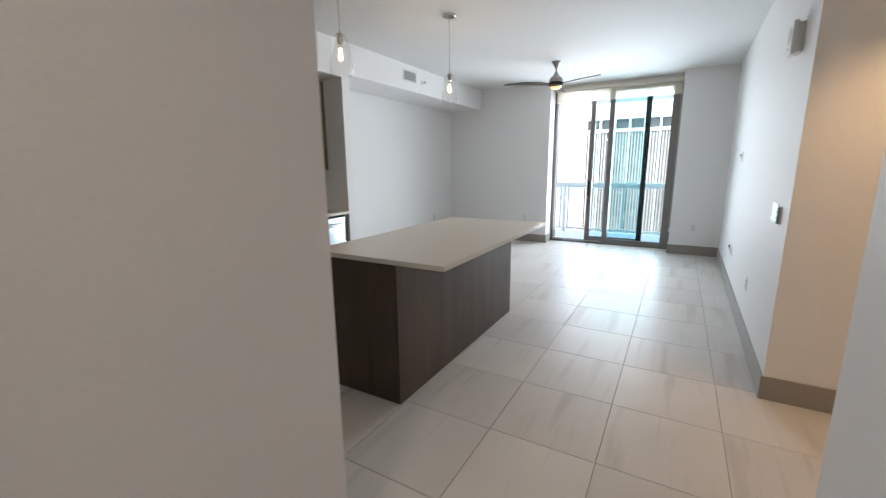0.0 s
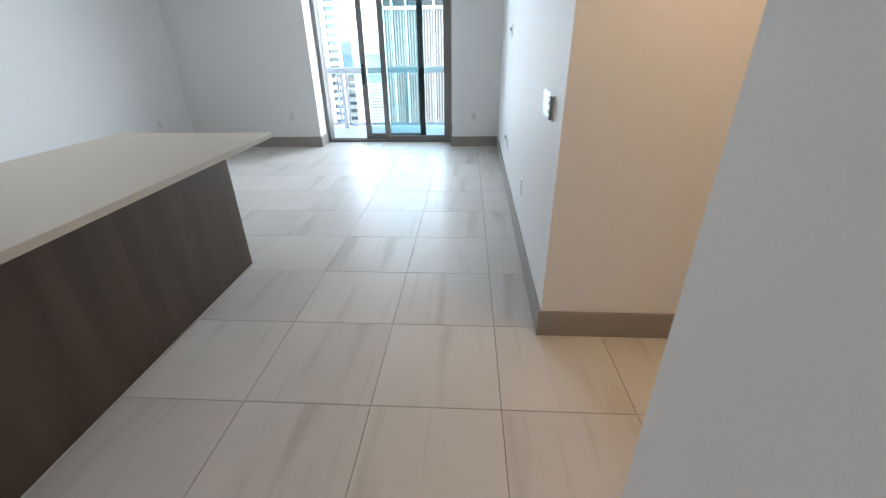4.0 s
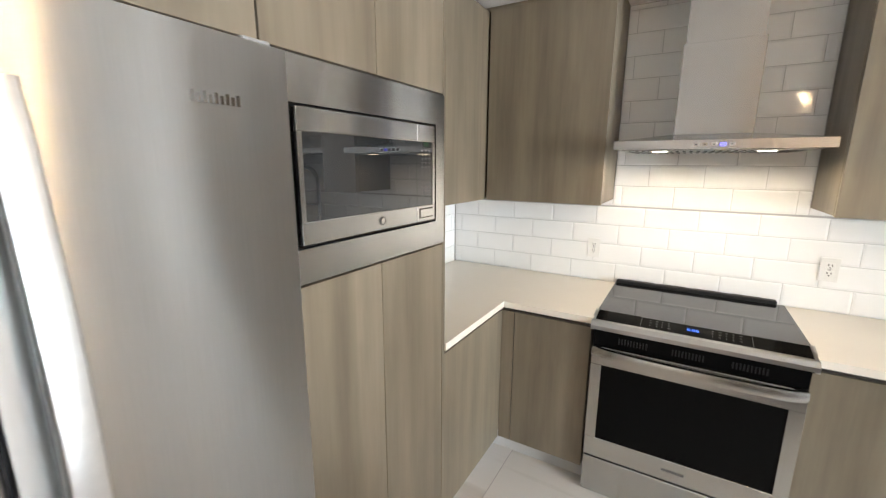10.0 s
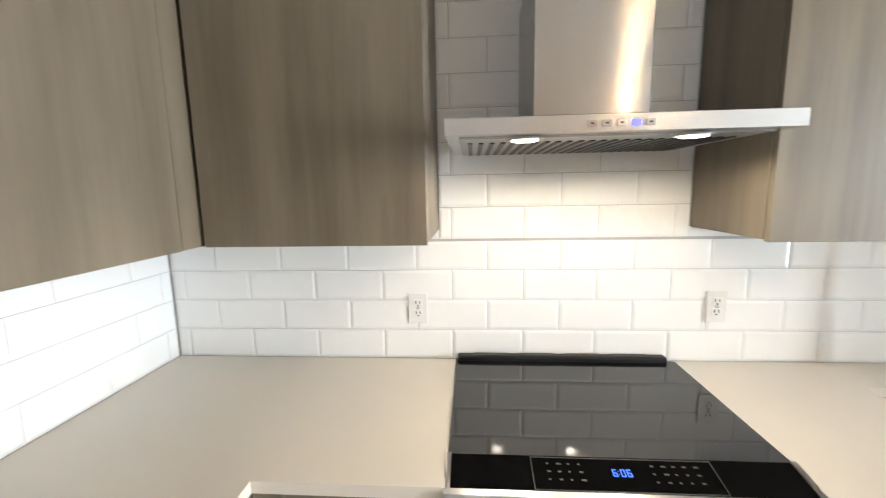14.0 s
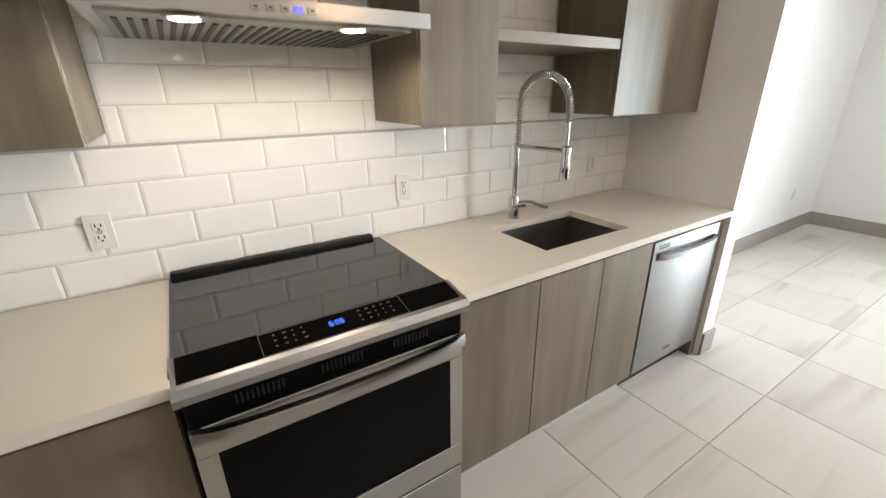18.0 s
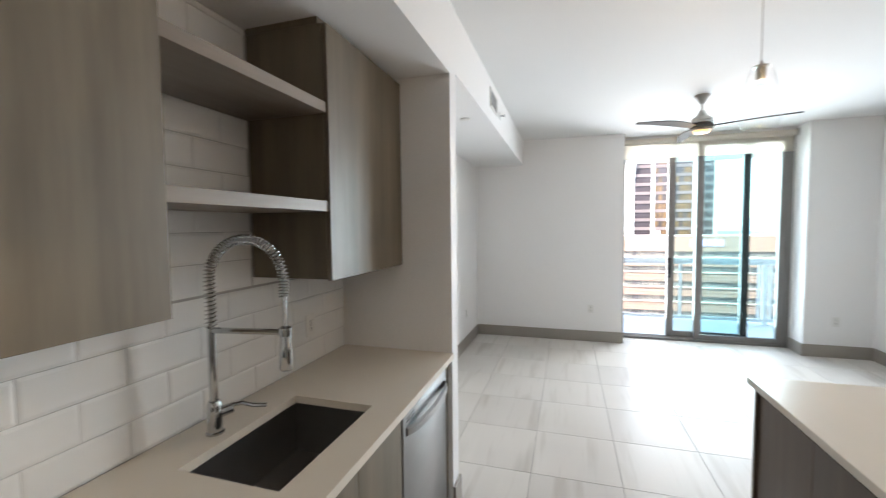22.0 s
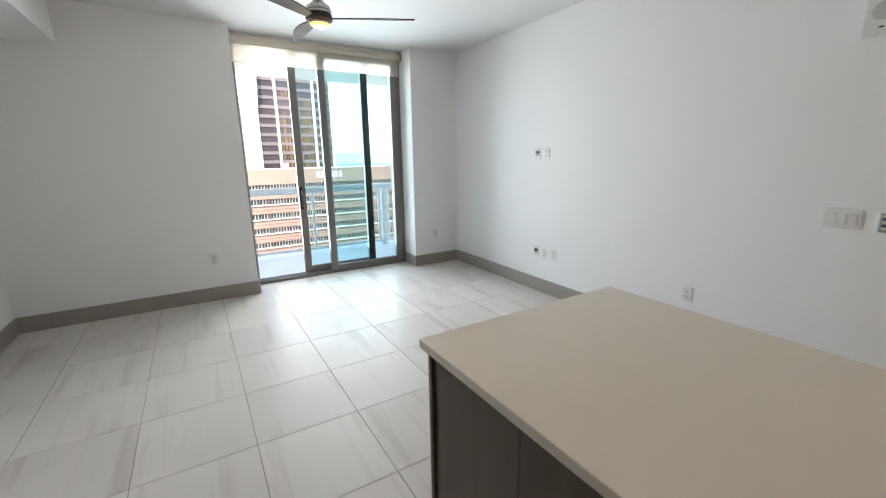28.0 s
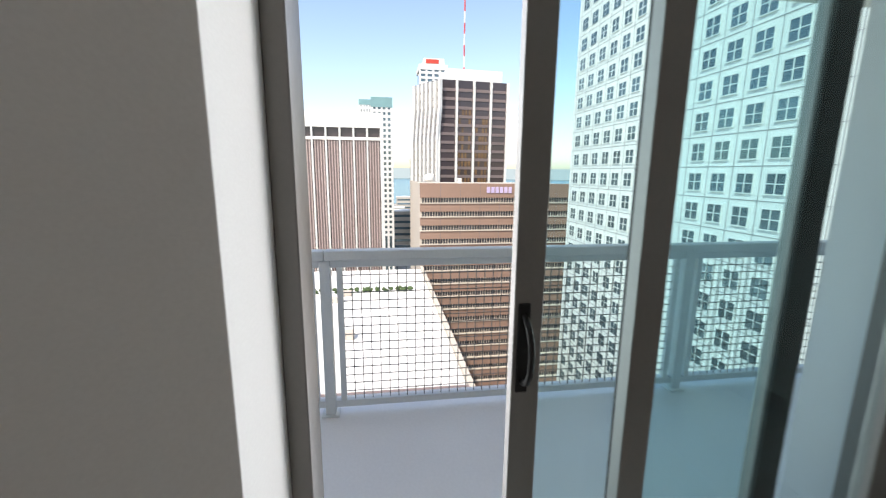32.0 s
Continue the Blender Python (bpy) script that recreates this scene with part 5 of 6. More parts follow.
part("face", rodm((0.0326, 0, 0), (0.0336, 0, 0), 0.030, 0.027, n=40), SMOKE, th, "dark glass face", True)
th.matrix_basis = Matrix.Translation((4.715, 1.316, 1.140)) @ Matrix.Rotation(radians(180), 4, "Z")

# ---------------------------------------------------------------- hallway doors
def casing(name, boxes, label):
    ob = thing(name, (boxes[0][0], boxes[0][2], 0), label, "door casing", kind="structure")
    for b in boxes:
        part("trim", boxm(*b, bevel=0.003), CASING, ob)


casing("door_1_casing", ((7.155, 7.268, HALL_N - 0.018, HALL_N - 0.0005, 0, 2.275), (8.172, 8.285, HALL_N - 0.018, HALL_N - 0.0005, 0, 2.275), (7.268, 8.172, HALL_N - 0.018, HALL_N - 0.0005, 2.165, 2.275),
                         (7.262, 7.282, HALL_N, HALL_N + 0.122, 0, 2.165), (8.148, 8.168, HALL_N, HALL_N + 0.122, 0, 2.165)), "taupe painted casing round the bedroom doorway")
door = thing("door_1", (8.13, 3.14, 0), "grey painted bedroom door standing wide open", "door", kind="structure")
part("leaf", boxm(8.10, 8.14, 3.13, 3.99, 0.012, 2.15, bevel=0.002), DOORPAINT, door)
for z in (0.25, 1.10, 1.93):
    part("hinge", rodm((8.143, 3.120, z), (8.143, 3.120, z + 0.10), 0.010, n=10), BLACK, door)
part("door_handle", rodm((8.03, 3.92, 1.0), (8.10, 3.92, 1.0), 0.012), NICKEL, door)
casing("door_2_casing", ((HALL_E - 0.018, HALL_E - 0.0005, 2.765, 2.87, 0, 2.275), (HALL_E - 0.018, HALL_E - 0.0005, HALL_S + 0.016, 1.98, 0, 2.275), (HALL_E - 0.018, HALL_E - 0.0005, 1.98, 2.765, 2.165, 2.275)), "taupe painted casing round the bathroom doorway")
tub = thing("bathtub", (10.65, 2.45, 0), "white built-in bathtub against a tiled wall", "bathtub")
part("apron", boxm(10.28, 10.36, HALL_S + 0.002, HALL_N - 0.002, 0, 0.50, bevel=0.01), TUBWHITE, tub)
part("rim", box(box(boxm(10.361, 10.42, HALL_S + 0.002, HALL_N - 0.002, 0.45, 0.498, bevel=0.008), 10.92, 10.998, HALL_S + 0.002, HALL_N - 0.002, 0.45, 0.498), 10.42, 10.92, HALL_N - 0.08, HALL_N - 0.002, 0.45, 0.4975), TUBWHITE, tub)
part("basin", boxm(10.42, 10.92, HALL_S + 0.02, HALL_N - 0.08, 0.08, 0.10), TUBWHITE, tub)
solid("shower_rail", rodm((10.34, HALL_S, 2.05), (10.34, HALL_N, 2.05), 0.012), CHROME, "chrome shower curtain rail", "rail", smooth=True)
bl = thing("bath_light", (10.0, 2.45, LOWCEIL - 0.02), "round warm bathroom downlight", "lamp", "hallway downlights")
part("rim", lathe(bmesh.new(), ((0.052, LOWCEIL - 0.006), (0.075, LOWCEIL - 0.004), (0.076, LOWCEIL - 0.0005)), 10.0, 2.45), WHITEPLASTIC, bl, "", True)
part("lens", lathe(bmesh.new(), ((0.049, LOWCEIL - 0.0085), (0.050, LOWCEIL - 0.0062)), 10.0, 2.45), CANLENS, bl, "glowing warm lens", True)
lamp("bath_lamp", "SPOT", look((10.0, 2.45, LOWCEIL - 0.012), (10.0, 2.4501, 0)), 7, (1.0, 0.70, 0.42), spot=radians(140), blend=0.7, radius=0.05)

# ---------------------------------------------------------------- balcony
BZ, RY = -0.03, 9.41
structure("balcony_floor", boxm(-6.0, 12.0, 7.90, 9.62, -0.25, BZ), CONCRETE, "pale grey coated concrete balcony floor", "floor")
structure("balcony_soffit", boxm(-6.0, 12.0, OUTER, 9.62, 2.72, 2.95), SLABPAINT, "painted underside of the balcony above", "ceiling")
structure("wall_outside_west", boxm(-6.0, -0.2, 7.9, OUTER, -0.2, CEILING), PAINT, "white outer wall beside the balcony", "wall")
structure("wall_outside_east", boxm(9.8, 12.0, 7.9, OUTER, -0.2, CEILING), PAINT, "white outer wall beside the balcony", "wall")
POST0, BAY = 1.935, 2.465
for b in range(-2, 4):
    xa = POST0 + b * BAY
    xb = xa + BAY
    bay = thing("balcony_railing", ((xa + xb) / 2, RY, BZ), "pale grey painted balcony railing with a wire mesh panel", "railing", "railing bays")
    part("post", boxm(xa - 0.032, xa + 0.032, RY - 0.032, RY + 0.032, BZ, 1.0, bevel=0.003), RAILPAINT, bay)
    part("base_plate", boxm(xa - 0.055, xa + 0.055, RY - 0.055, RY + 0.055, BZ, BZ + 0.010), RAILPAINT, bay)
    part("top_rail", boxm(xa, xb, RY - 0.045, RY + 0.045, 1.0, 1.06, bevel=0.008, seg=2), RAILPAINT, bay)
    part("bottom_rail", boxm(xa + 0.033, xb - 0.033, RY - 0.018, RY + 0.018, 0.020, 0.065, bevel=0.002), RAILPAINT, bay)
    part("upper_rail", boxm(xa + 0.033, xb - 0.033, RY - 0.018, RY + 0.018, 0.955, 0.9995), RAILPAINT, bay)
    for x in (xa + 0.085, (xa + xb) / 2, xb - 0.085):
        part("stile", boxm(x - 0.018, x + 0.018, RY - 0.017, RY + 0.017, 0.0655, 0.9545), RAILPAINT, bay)
    net = bmesh.new()
    n = 40
    for k in range(1, n):
        x = xa + 0.10 + (BAY - 0.20) * k / n
        box(net, x - 0.0027, x + 0.0027, RY - 0.0022, RY + 0.0022, 0.066, 0.954)
    for k in range(1, 16):
        z = 0.065 + 0.89 * k / 16
        box(net, xa + 0.10, xb - 0.10, RY + 0.0023, RY + 0.0066, z - 0.0027, z + 0.0027)
    tagged(part("wire_mesh", net, WIRE, bay, "square welded wire mesh"), kind="stuff")

# ---------------------------------------------------------------- the city outside
STREET = -66.0
C_GROUND = facade("city ground", (0.30, 0.29, 0.265), 0.25)
C_WATER = surf("bay water", (0.05, 0.16, 0.19), 0.25, 0, 0.15, 0.01, 0.3, 0.05)
C_WHITE = facade("white precast", (0.74, 0.74, 0.71), 0.03)
C_ROOF = facade("white roof membrane", (0.78, 0.77, 0.74), 0.05)
C_TAN = facade("orange precast", (0.26, 0.168, 0.127), 0.06)
C_PALE = facade("pale concrete", (0.48, 0.43, 0.37), 0.05)
C_PINK = facade("pinkish mullion", (0.52, 0.42, 0.39), 0.05)
C_BROWN = surf("bronze glass", (0.055, 0.042, 0.045), 0.12, 0.0, 0.3, 0.06, 0.5, 0.05)
C_REFLECT = surf("painted orange reflection", (0.15, 0.085, 0.04), 0.15, 0.0, 0.5, 0.25, 0.9, 0.05)
C_GLASS = surf("blue office glass", (0.15, 0.215, 0.245), 0.06, 0.5, 0.25, 0.08, 0.6, 0.0)
C_DARK = surf("dark window band", (0.05, 0.055, 0.065), 0.2, 0, 0.4, 0.3, 2, 0.05)
C_BRICK = facade("reddish brown spandrel", (0.175, 0.135, 0.128), 0.15, 0.5)
C_TEAL = facade("teal roof cladding", (0.20, 0.36, 0.37), 0.08)
C_RED = facade("red mast paint", (0.55, 0.06, 0.04), 0.05)
C_LEAF = facade("far foliage", (0.06, 0.10, 0.035), 0.3)
structure("ground", boxm(-1500, 1500, -200, 900, STREET - 1, STREET), C_GROUND, "pale city ground far below", "ground")
structure("water", boxm(-4000, 4800, 900, 4900, STREET - 1, STREET - 0.1), C_WATER, "blue-green bay out to the horizon", "water")
# added glowing sheet, painted as haze over the dark strip below the sky
structure("backdrop", prism(bmesh.new(), [(x, y) for x, y in ((-4200, 2600), (-2400, 4000), (0, 4650), (2400, 4000), (4200, 2600), (4210, 2610), (2405, 4010), (0, 4660), (-2405, 4010), (-4210, 2610))], STREET, 45.0), glow("painted horizon haze", (0.66, 0.82, 0.90), 0.45), "glowing sheet painted as pale haze and far shore along the horizon", "backdrop")

# white precast tower with square four-light windows
TXW, TY0, TY1, TZ1 = 44.5, 6.0, 95.5, 62.0
wt = thing("white_office_tower", (56, 50, STREET), "white precast office tower with square four-light windows", "building")
part("wall", boxm(TXW, 75, TY0, TY1, STREET, TZ1), C_WHITE, wt)
part("parapet", boxm(TXW - 0.3, 75.3, TY0 - 0.3, TY1 + 0.3, TZ1, TZ1 + 2), C_WHITE, wt)
PITCH = 3.9
wbm = bmesh.new()
box(wbm, -0.10, -0.06, -1.12, 1.12, -1.12, 1.12)
for v in wbm.faces:
    v.material_index = 0
n0 = len(wbm.faces)
for y0, y1, z0, z1 in ((-1.2, 1.2, 1.1, 1.22), (-1.2, 1.2, -1.22, -1.1), (-1.22, -1.1, -1.1, 1.1), (1.1, 1.22, -1.1, 1.1), (-0.05, 0.05, -1.1, 1.1), (-1.1, -0.05, -0.05, 0.05), (0.05, 1.1, -0.05, 0.05)):
    box(wbm, -0.16, -0.05, y0, y1, z0, z1)
wbm.faces.ensure_lookup_table()
for f in wbm.faces[n0:]:
    f.material_index = 1
WINDOW = to_mesh("window", wbm, (C_GLASS, C_WHITE), False)
spots = []
for c in range(23):
    for r in range(-16, 16):
        y, z = TY1 - 3.0 - c * PITCH, 0.6 + r * PITCH
        if c in (8,):
            continue
        if STREET + 3 < z < TZ1 - 2:
            spots.append((y, z))
spots.sort(key=lambda s: abs(s[1] - 4) + abs(s[0] - 55) * 0.4)
rest = []
for k, (y, z) in enumerate(spots):
    if k < 300:
        w = new("window", WINDOW)
        w.parent = wt
        w.location = Vector((TXW, y, z)) - BASE[wt]
    else:
        rest.append((y, z))
vs, fs, ms = [], [], []
for y, z in rest:
    for (x0, a0, a1, b0, b1, m) in ((-0.10, -1.1, 1.1, -1.1, 1.1, 0), (-0.15, -0.05, 0.05, -1.1, 1.1, 1), (-0.14, -1.1, 1.1, -0.05, 0.05, 1)):
        i = len(vs)
        vs += [(TXW + x0, y + a0, z + b0), (TXW + x0, y + a0, z + b1), (TXW + x0, y + a1, z + b1), (TXW + x0, y + a1, z + b0)]
        fs.append((i, i + 1, i + 2, i + 3))
        ms.append(m)
me = bpy.data.meshes.new("windows")
me.from_pydata([tuple(Vector(v) - BASE[wt]) for v in vs], [], fs)
me.materials.append(C_GLASS), me.materials.append(C_WHITE)
me.polygons.foreach_set("material_index", ms)
far = new("windows", me)
far.parent = wt
tagged(far, "far square windows", kind="stuff")
joints = bmesh.new()
for r in range(-16, 17):
    z = 0.6 + (r - 0.5) * PITCH
    if STREET + 1 < z < TZ1:
        box(joints, TXW - 0.03, TXW + 0.02, TY0, TY1, z - 0.055, z + 0.055)
for c in range(24):
    y = TY1 - 3.0 - (c - 0.5) * PITCH
    box(joints, TXW - 0.028, TXW + 0.02, y - 0.055, y + 0.055, STREET, TZ1)
tagged(part("panel_joints", joints, GREYPLASTIC, wt, "thin dark joints between panels"), kind="stuff")

# orange office block with ribbon windows
OX0, OX1, OYF, OROOF = 12.5, 62.0, 118.4, -1.4
ob_ = thing("orange_office_block", (37, 130, STREET), "long orange precast office block with ribbon windows", "building")
part("wall", boxm(OX0 + 0.6, OX1, OYF + 0.6, OYF + 40, STREET, OROOF - 1), C_DARK, ob_)
part("side_wall", boxm(OX0, OX0 + 0.59, OYF + 0.3, OYF + 40, STREET, OROOF), C_PALE, ob_)
part("parapet", boxm(OX0, OX1, OYF, OYF + 0.59, OROOF - 3.9, OROOF), C_TAN, ob_)
part("roof", boxm(OX0 + 0.6, OX1, OYF + 0.6, OYF + 40, OROOF - 1, OROOF - 0.6), C_PALE, ob_)
for f in range(16):
    z = OROOF - 3.9 - f * 3.85
    part("sill", boxm(OX0, OX1, OYF - 0.25, OYF + 0.59, z - 1.62, z - 1.38), C_PALE, ob_)
    part("spandrel", boxm(OX0, OX1, OYF, OYF + 0.59, z - 3.85, z - 1.63), C_TAN, ob_)
    mull = bmesh.new()
    for k in range(66):
        x = OX0 + 0.4 + k * 0.75
        box(mull, x, x + 0.16, OYF + 0.35, OYF + 0.58, z - 1.37, z - 0.01)
    tagged(part("mullions", mull, C_PALE, ob_), kind="stuff")
for k in range(9):
    x = OX0 + 5.6 + k * 5.6
    part("pier_joint", boxm(x, x + 0.14, OYF - 0.02, OYF + 0.2, STREET, OROOF - 0.02), C_BRICK, ob_)
marks = bmesh.new()
for k in range(6):
    box(marks, 31.2 + k * 1.25, 32.1 + k * 1.25, OYF - 0.2, OYF - 0.02, OROOF - 2.6, OROOF - 0.9)
part("roof_sign", marks, surf("lilac sign", (0.50, 0.42, 0.62), 0.5), ob_, "lilac sign letters drawn as plain bars")
dish = bmesh.new()
lathe(dish, ((0.3, OROOF + 0.2), (1.3, OROOF + 0.8), (1.5, OROOF + 1.6), (1.2, OROOF + 2.3), (0.3, OROOF + 2.6)), 15.6, OYF + 4, 14)
part("roof_dome", dish, C_WHITE, ob_, "", True)
part("roof_box", boxm(23.5, 24.6, OYF + 3, OYF + 4, OROOF - 0.6, OROOF + 1.4), C_WHITE, ob_)

# bronze tower behind it
bt = thing("bronze_tower", (40, 210, STREET), "tall bronze glass tower with white columns", "building")
FOOT = ((28.1, 195.1), (60.4, 198.3), (62.0, 232.0), (24.0, 236.0), (18.4, 211.9))
TTOP = 42.0
part("wall", prism(bmesh.new(), FOOT, STREET, TTOP), C_BROWN, bt)
part("cap", prism(bmesh.new(), ((32.0, 197.0), (58.0, 199.6), (58.0, 228), (30, 230)), TTOP, TTOP + 5.2), C_WHITE, bt)


def columns(p, q, n, w, d, z0, z1, material, parent, name="column", curve=0.0):
    p, q = Vector((*p, 0)), Vector((*q, 0))
    run = q - p
    out = Vector((run.y, -run.x, 0)).normalized()
    along = run.normalized()
    for k in range(n + 1):
        c = p + run * k / n
        bm = bmesh.new()
        last = None
        for z, push in ((z0, 0), (z1 - 26, 0), (z1 - 18, curve * 0.5), (z1 - 12, curve), (z1, curve)) if curve else ((z0, 0), (z1, 0)):
            o = c + along * push
            ring = [bm.verts.new((v.x, v.y, z)) for v in (o - along * w / 2, o + along * w / 2, o + along * w / 2 + out * d, o - along * w / 2 + out * d)]
            if last:
                for i in range(4):
                    bm.faces.new((last[i], last[(i + 1) % 4], ring[(i + 1) % 4], ring[i]))
            else:
                bm.faces.new(ring[::-1])
            last = ring
        bm.faces.new(last)
        part(name, bm, material, parent)


columns(FOOT[0], FOOT[1], 4, 0.9, 0.9, STREET, TTOP, C_WHITE, bt)
columns(FOOT[4], FOOT[0], 6, 1.3, 1.4, STREET, TTOP - 0.5, C_WHITE, bt, curve=1.6)
for f in range(11):
    z = TTOP - 3.5 - f * 3.8
    for p, q in ((FOOT[0], FOOT[1]), (FOOT[4], FOOT[0])):
        run = (Vector(q) - Vector(p)).normalized()
        out = Vector((run.y, -run.x))
        a, b = Vector(p) + run * 0.5, Vector(q) - run * 0.5
        part("spandrel", prism(bmesh.new(), [tuple(v) for v in (a + out * 0.02, a + out * 0.25, b + out * 0.25, b + out * 0.02)][::-1], z - 1.3, z), C_BRICK, bt)
# orange reflections in the tower's glass, painted as thin coloured panes
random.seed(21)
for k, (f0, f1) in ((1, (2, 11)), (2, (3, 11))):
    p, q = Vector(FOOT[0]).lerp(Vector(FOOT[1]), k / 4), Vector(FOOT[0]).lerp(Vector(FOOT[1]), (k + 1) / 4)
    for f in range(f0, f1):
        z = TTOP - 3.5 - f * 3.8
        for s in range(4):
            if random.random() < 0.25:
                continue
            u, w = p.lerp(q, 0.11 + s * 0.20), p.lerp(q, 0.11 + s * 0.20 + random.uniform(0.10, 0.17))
            part("amber_pane", prism(bmesh.new(), ((u.x, u.y - 0.12), (w.x, w.y - 0.12), (w.x, w.y - 0.02), (u.x, u.y - 0.02)), z - 3.75, z - 1.32), C_REFLECT, bt, "orange reflection painted as a pane")
mast = thing("radio_mast", (43.0, 215, TTOP + 5.2), "thin red and white radio mast", "mast")
for k in range(9):
    part("mast_section", rodm((43.0, 215, TTOP + 5.2 + k * 5), (43.0, 215, TTOP + 10.2 + k * 5), 0.35, n=8), C_RED if k % 2 == 0 else C_WHITE, mast)

# brown finned block to the west
fb = thing("finned_office_block", (-11, 170, STREET), "brown glass office block with white vertical fins", "building")
LX0, LX1, LYF, LROOF = -26.0, 2.5, 156.0, 21.5
part("wall", boxm(LX0, LX1, LYF, LYF + 30, STREET, LROOF), C_BROWN, fb)
part("parapet", boxm(LX0 - 0.4, LX1 + 0.4, LYF - 1.0, LYF + 30.4, LROOF - 5.0, LROOF), C_WHITE, fb)
part("band", boxm(LX0 - 0.3, LX1 + 0.3, LYF - 0.9, LYF + 0.0, LROOF - 9.2, LROOF - 8.2), C_WHITE, fb)
part("corner_column", boxm(LX1 - 0.5, LX1 + 0.6, LYF - 0.9, LYF + 30, STREET, LROOF - 5.01), C_WHITE, fb)
for k in range(7):
    x = LX0 + 0.2 + k * 4.66
    part("fin", boxm(x - 0.27, x + 0.27, LYF - 1.1, LYF - 0.001, STREET, LROOF - 5.01), C_WHITE, fb)
    if k < 6:
        for j in range(1, 5):
            xm = x + j * 0.932
            part("mullion", boxm(xm - 0.16, xm + 0.16, LYF - 0.6, LYF - 0.002, STREET, LROOF - 9.21), C_PINK, fb)
        part("brick_bay", boxm(x + 0.46, x + 4.2, LYF - 0.2, LYF - 0.003, STREET, LROOF - 9.22), C_BRICK, fb)


def slab_tower(name, label, x0, x1, y0, y1, top, wall, crown, floors, crown_high=3.5):
    """A flat-fronted apartment tower with a slab edge at every floor."""
    t = thing(name, ((x0 + x1) / 2, (y0 + y1) / 2, STREET), label, "building")
    part("wall", boxm(x0, x1, y0, y1, STREET, top), C_GLASS, t)
    for k in range(floors):
        z = top - 1.2 - k * 3.4
        part("slab_edge", boxm(x0 - 0.5, x1 + 0.5, y0 - 0.7, y0 - 0.001, z - 1.5, z), wall, t)
    for k in range(5):
        x = x0 + (x1 - x0) * k / 4
        part("pier", boxm(x - 0.7, x + 0.7, y0 - 0.9, y0 - 0.7001, STREET, top), wall, t)
    part("crown", boxm(x0 - 0.6, x1 + 0.6, y0 - 1.0, y1, top, top + crown_high), crown, t)
    return t


slab_tower("apartment_tower", "pale apartment tower with a teal crown", -3.0, 9.0, 275, 290, 41.0, C_WHITE, C_TEAL, 24, 6.0)
slab_tower("apartment_tower", "white apartment tower with a rooftop box", -11.5, -4.0, 300, 312, 46.0, C_WHITE, C_TEAL, 20)
signed = slab_tower("apartment_tower", "pale tower with a small red roof sign", 30.0, 49.0, 310, 330, 72.5, C_WHITE, C_WHITE, 22)
part("penthouse", boxm(33.0, 47.5, 311, 327, 76.0, 80.5), C_WHITE, signed, "stepped white rooftop storey")
part("roof_sign", boxm(34.5, 43.5, 310.3, 310.9, 77.0, 79.6), C_RED, signed, "small red sign drawn as a plain bar")
slab_tower("apartment_tower", "white apartment tower with stacked balconies", -78.0, -54.0, 205, 225, 34.0, C_WHITE, C_WHITE, 26)
slab_tower("apartment_tower", "narrow white apartment tower", 18.0, 22.5, 226, 240, 8.0, C_WHITE, C_WHITE, 18)

# low white roof between the blocks
pod = thing("car_park_block", (-20, 84, STREET), "low car park block with a wide white roof", "building")
part("wall", boxm(-60, 13.0, 51.6, 117.0, STREET, -25.4), C_PALE, pod)
part("roof", boxm(-60.1, 13.1, 51.5, 117.1, -25.4, -25.0), C_ROOF, pod)
part("parapet", boxm(12.4, 13.15, 51.4, 117.2, -24.999, -24.1), C_PALE, pod)
# near parapet in a dark colour that paints in its shadow
part("parapet", boxm(-60.1, 12.39, 51.4, 52.1, -24.999, -24.1), C_BRICK, pod)
random.seed(11)
for k in range(9):
    x, y = random.uniform(-22, 8), random.uniform(60, 112)
    part("roof_unit", boxm(x, x + random.uniform(1, 2.5), y, y + random.uniform(1, 2), -24.999, -24.999 + random.uniform(0.6, 1.5), bevel=0.05), C_PALE, pod)
for k in range(16):
    x = -14 + k * 1.5 + random.uniform(-0.3, 0.3)
    shrub = bmesh.new()
    for j in range(7):
        made = bmesh.ops.create_icosphere(shrub, subdivisions=1, radius=random.uniform(0.25, 0.5))["verts"]
        off = Vector((x + random.uniform(-0.5, 0.5), 96 + random.uniform(-0.4, 0.4), -24.6 + random.uniform(0, 0.6)))
        for v in made:
            v.co = v.co * random.uniform(0.8, 1.2) + off
    solid("shrub", shrub, C_LEAF, "small green rooftop shrub in a row", "shrub", "rooftop shrubs")
for k in range(26):
    x, y = random.uniform(-60, 26), random.uniform(250, 620)
    if -14 < x < 12 and y < 320 or 16 < x < 52 and y < 335:
        continue
    w, d, h = random.uniform(10, 26), random.uniform(10, 26), random.uniform(8, 46)
    low = thing("far_building", (x, y, STREET), "pale low city building in the distance", "building", "distant buildings")
    part("wall", boxm(x, x + w, y, y + d, STREET, STREET + h), random.choice((C_WHITE, C_PALE, C_ROOF)), low)
    part("parapet", boxm(x - 0.3, x + w + 0.3, y - 0.3, y + d + 0.3, STREET + h, STREET + h + 1.2), C_WHITE, low)
    for j in range(int(h // 5)):
        part("window_band", boxm(x + 1, x + w - 1, y - 0.15, y - 0.001, STREET + 2 + j * 5, STREET + 4 + j * 5), C_GLASS, low)
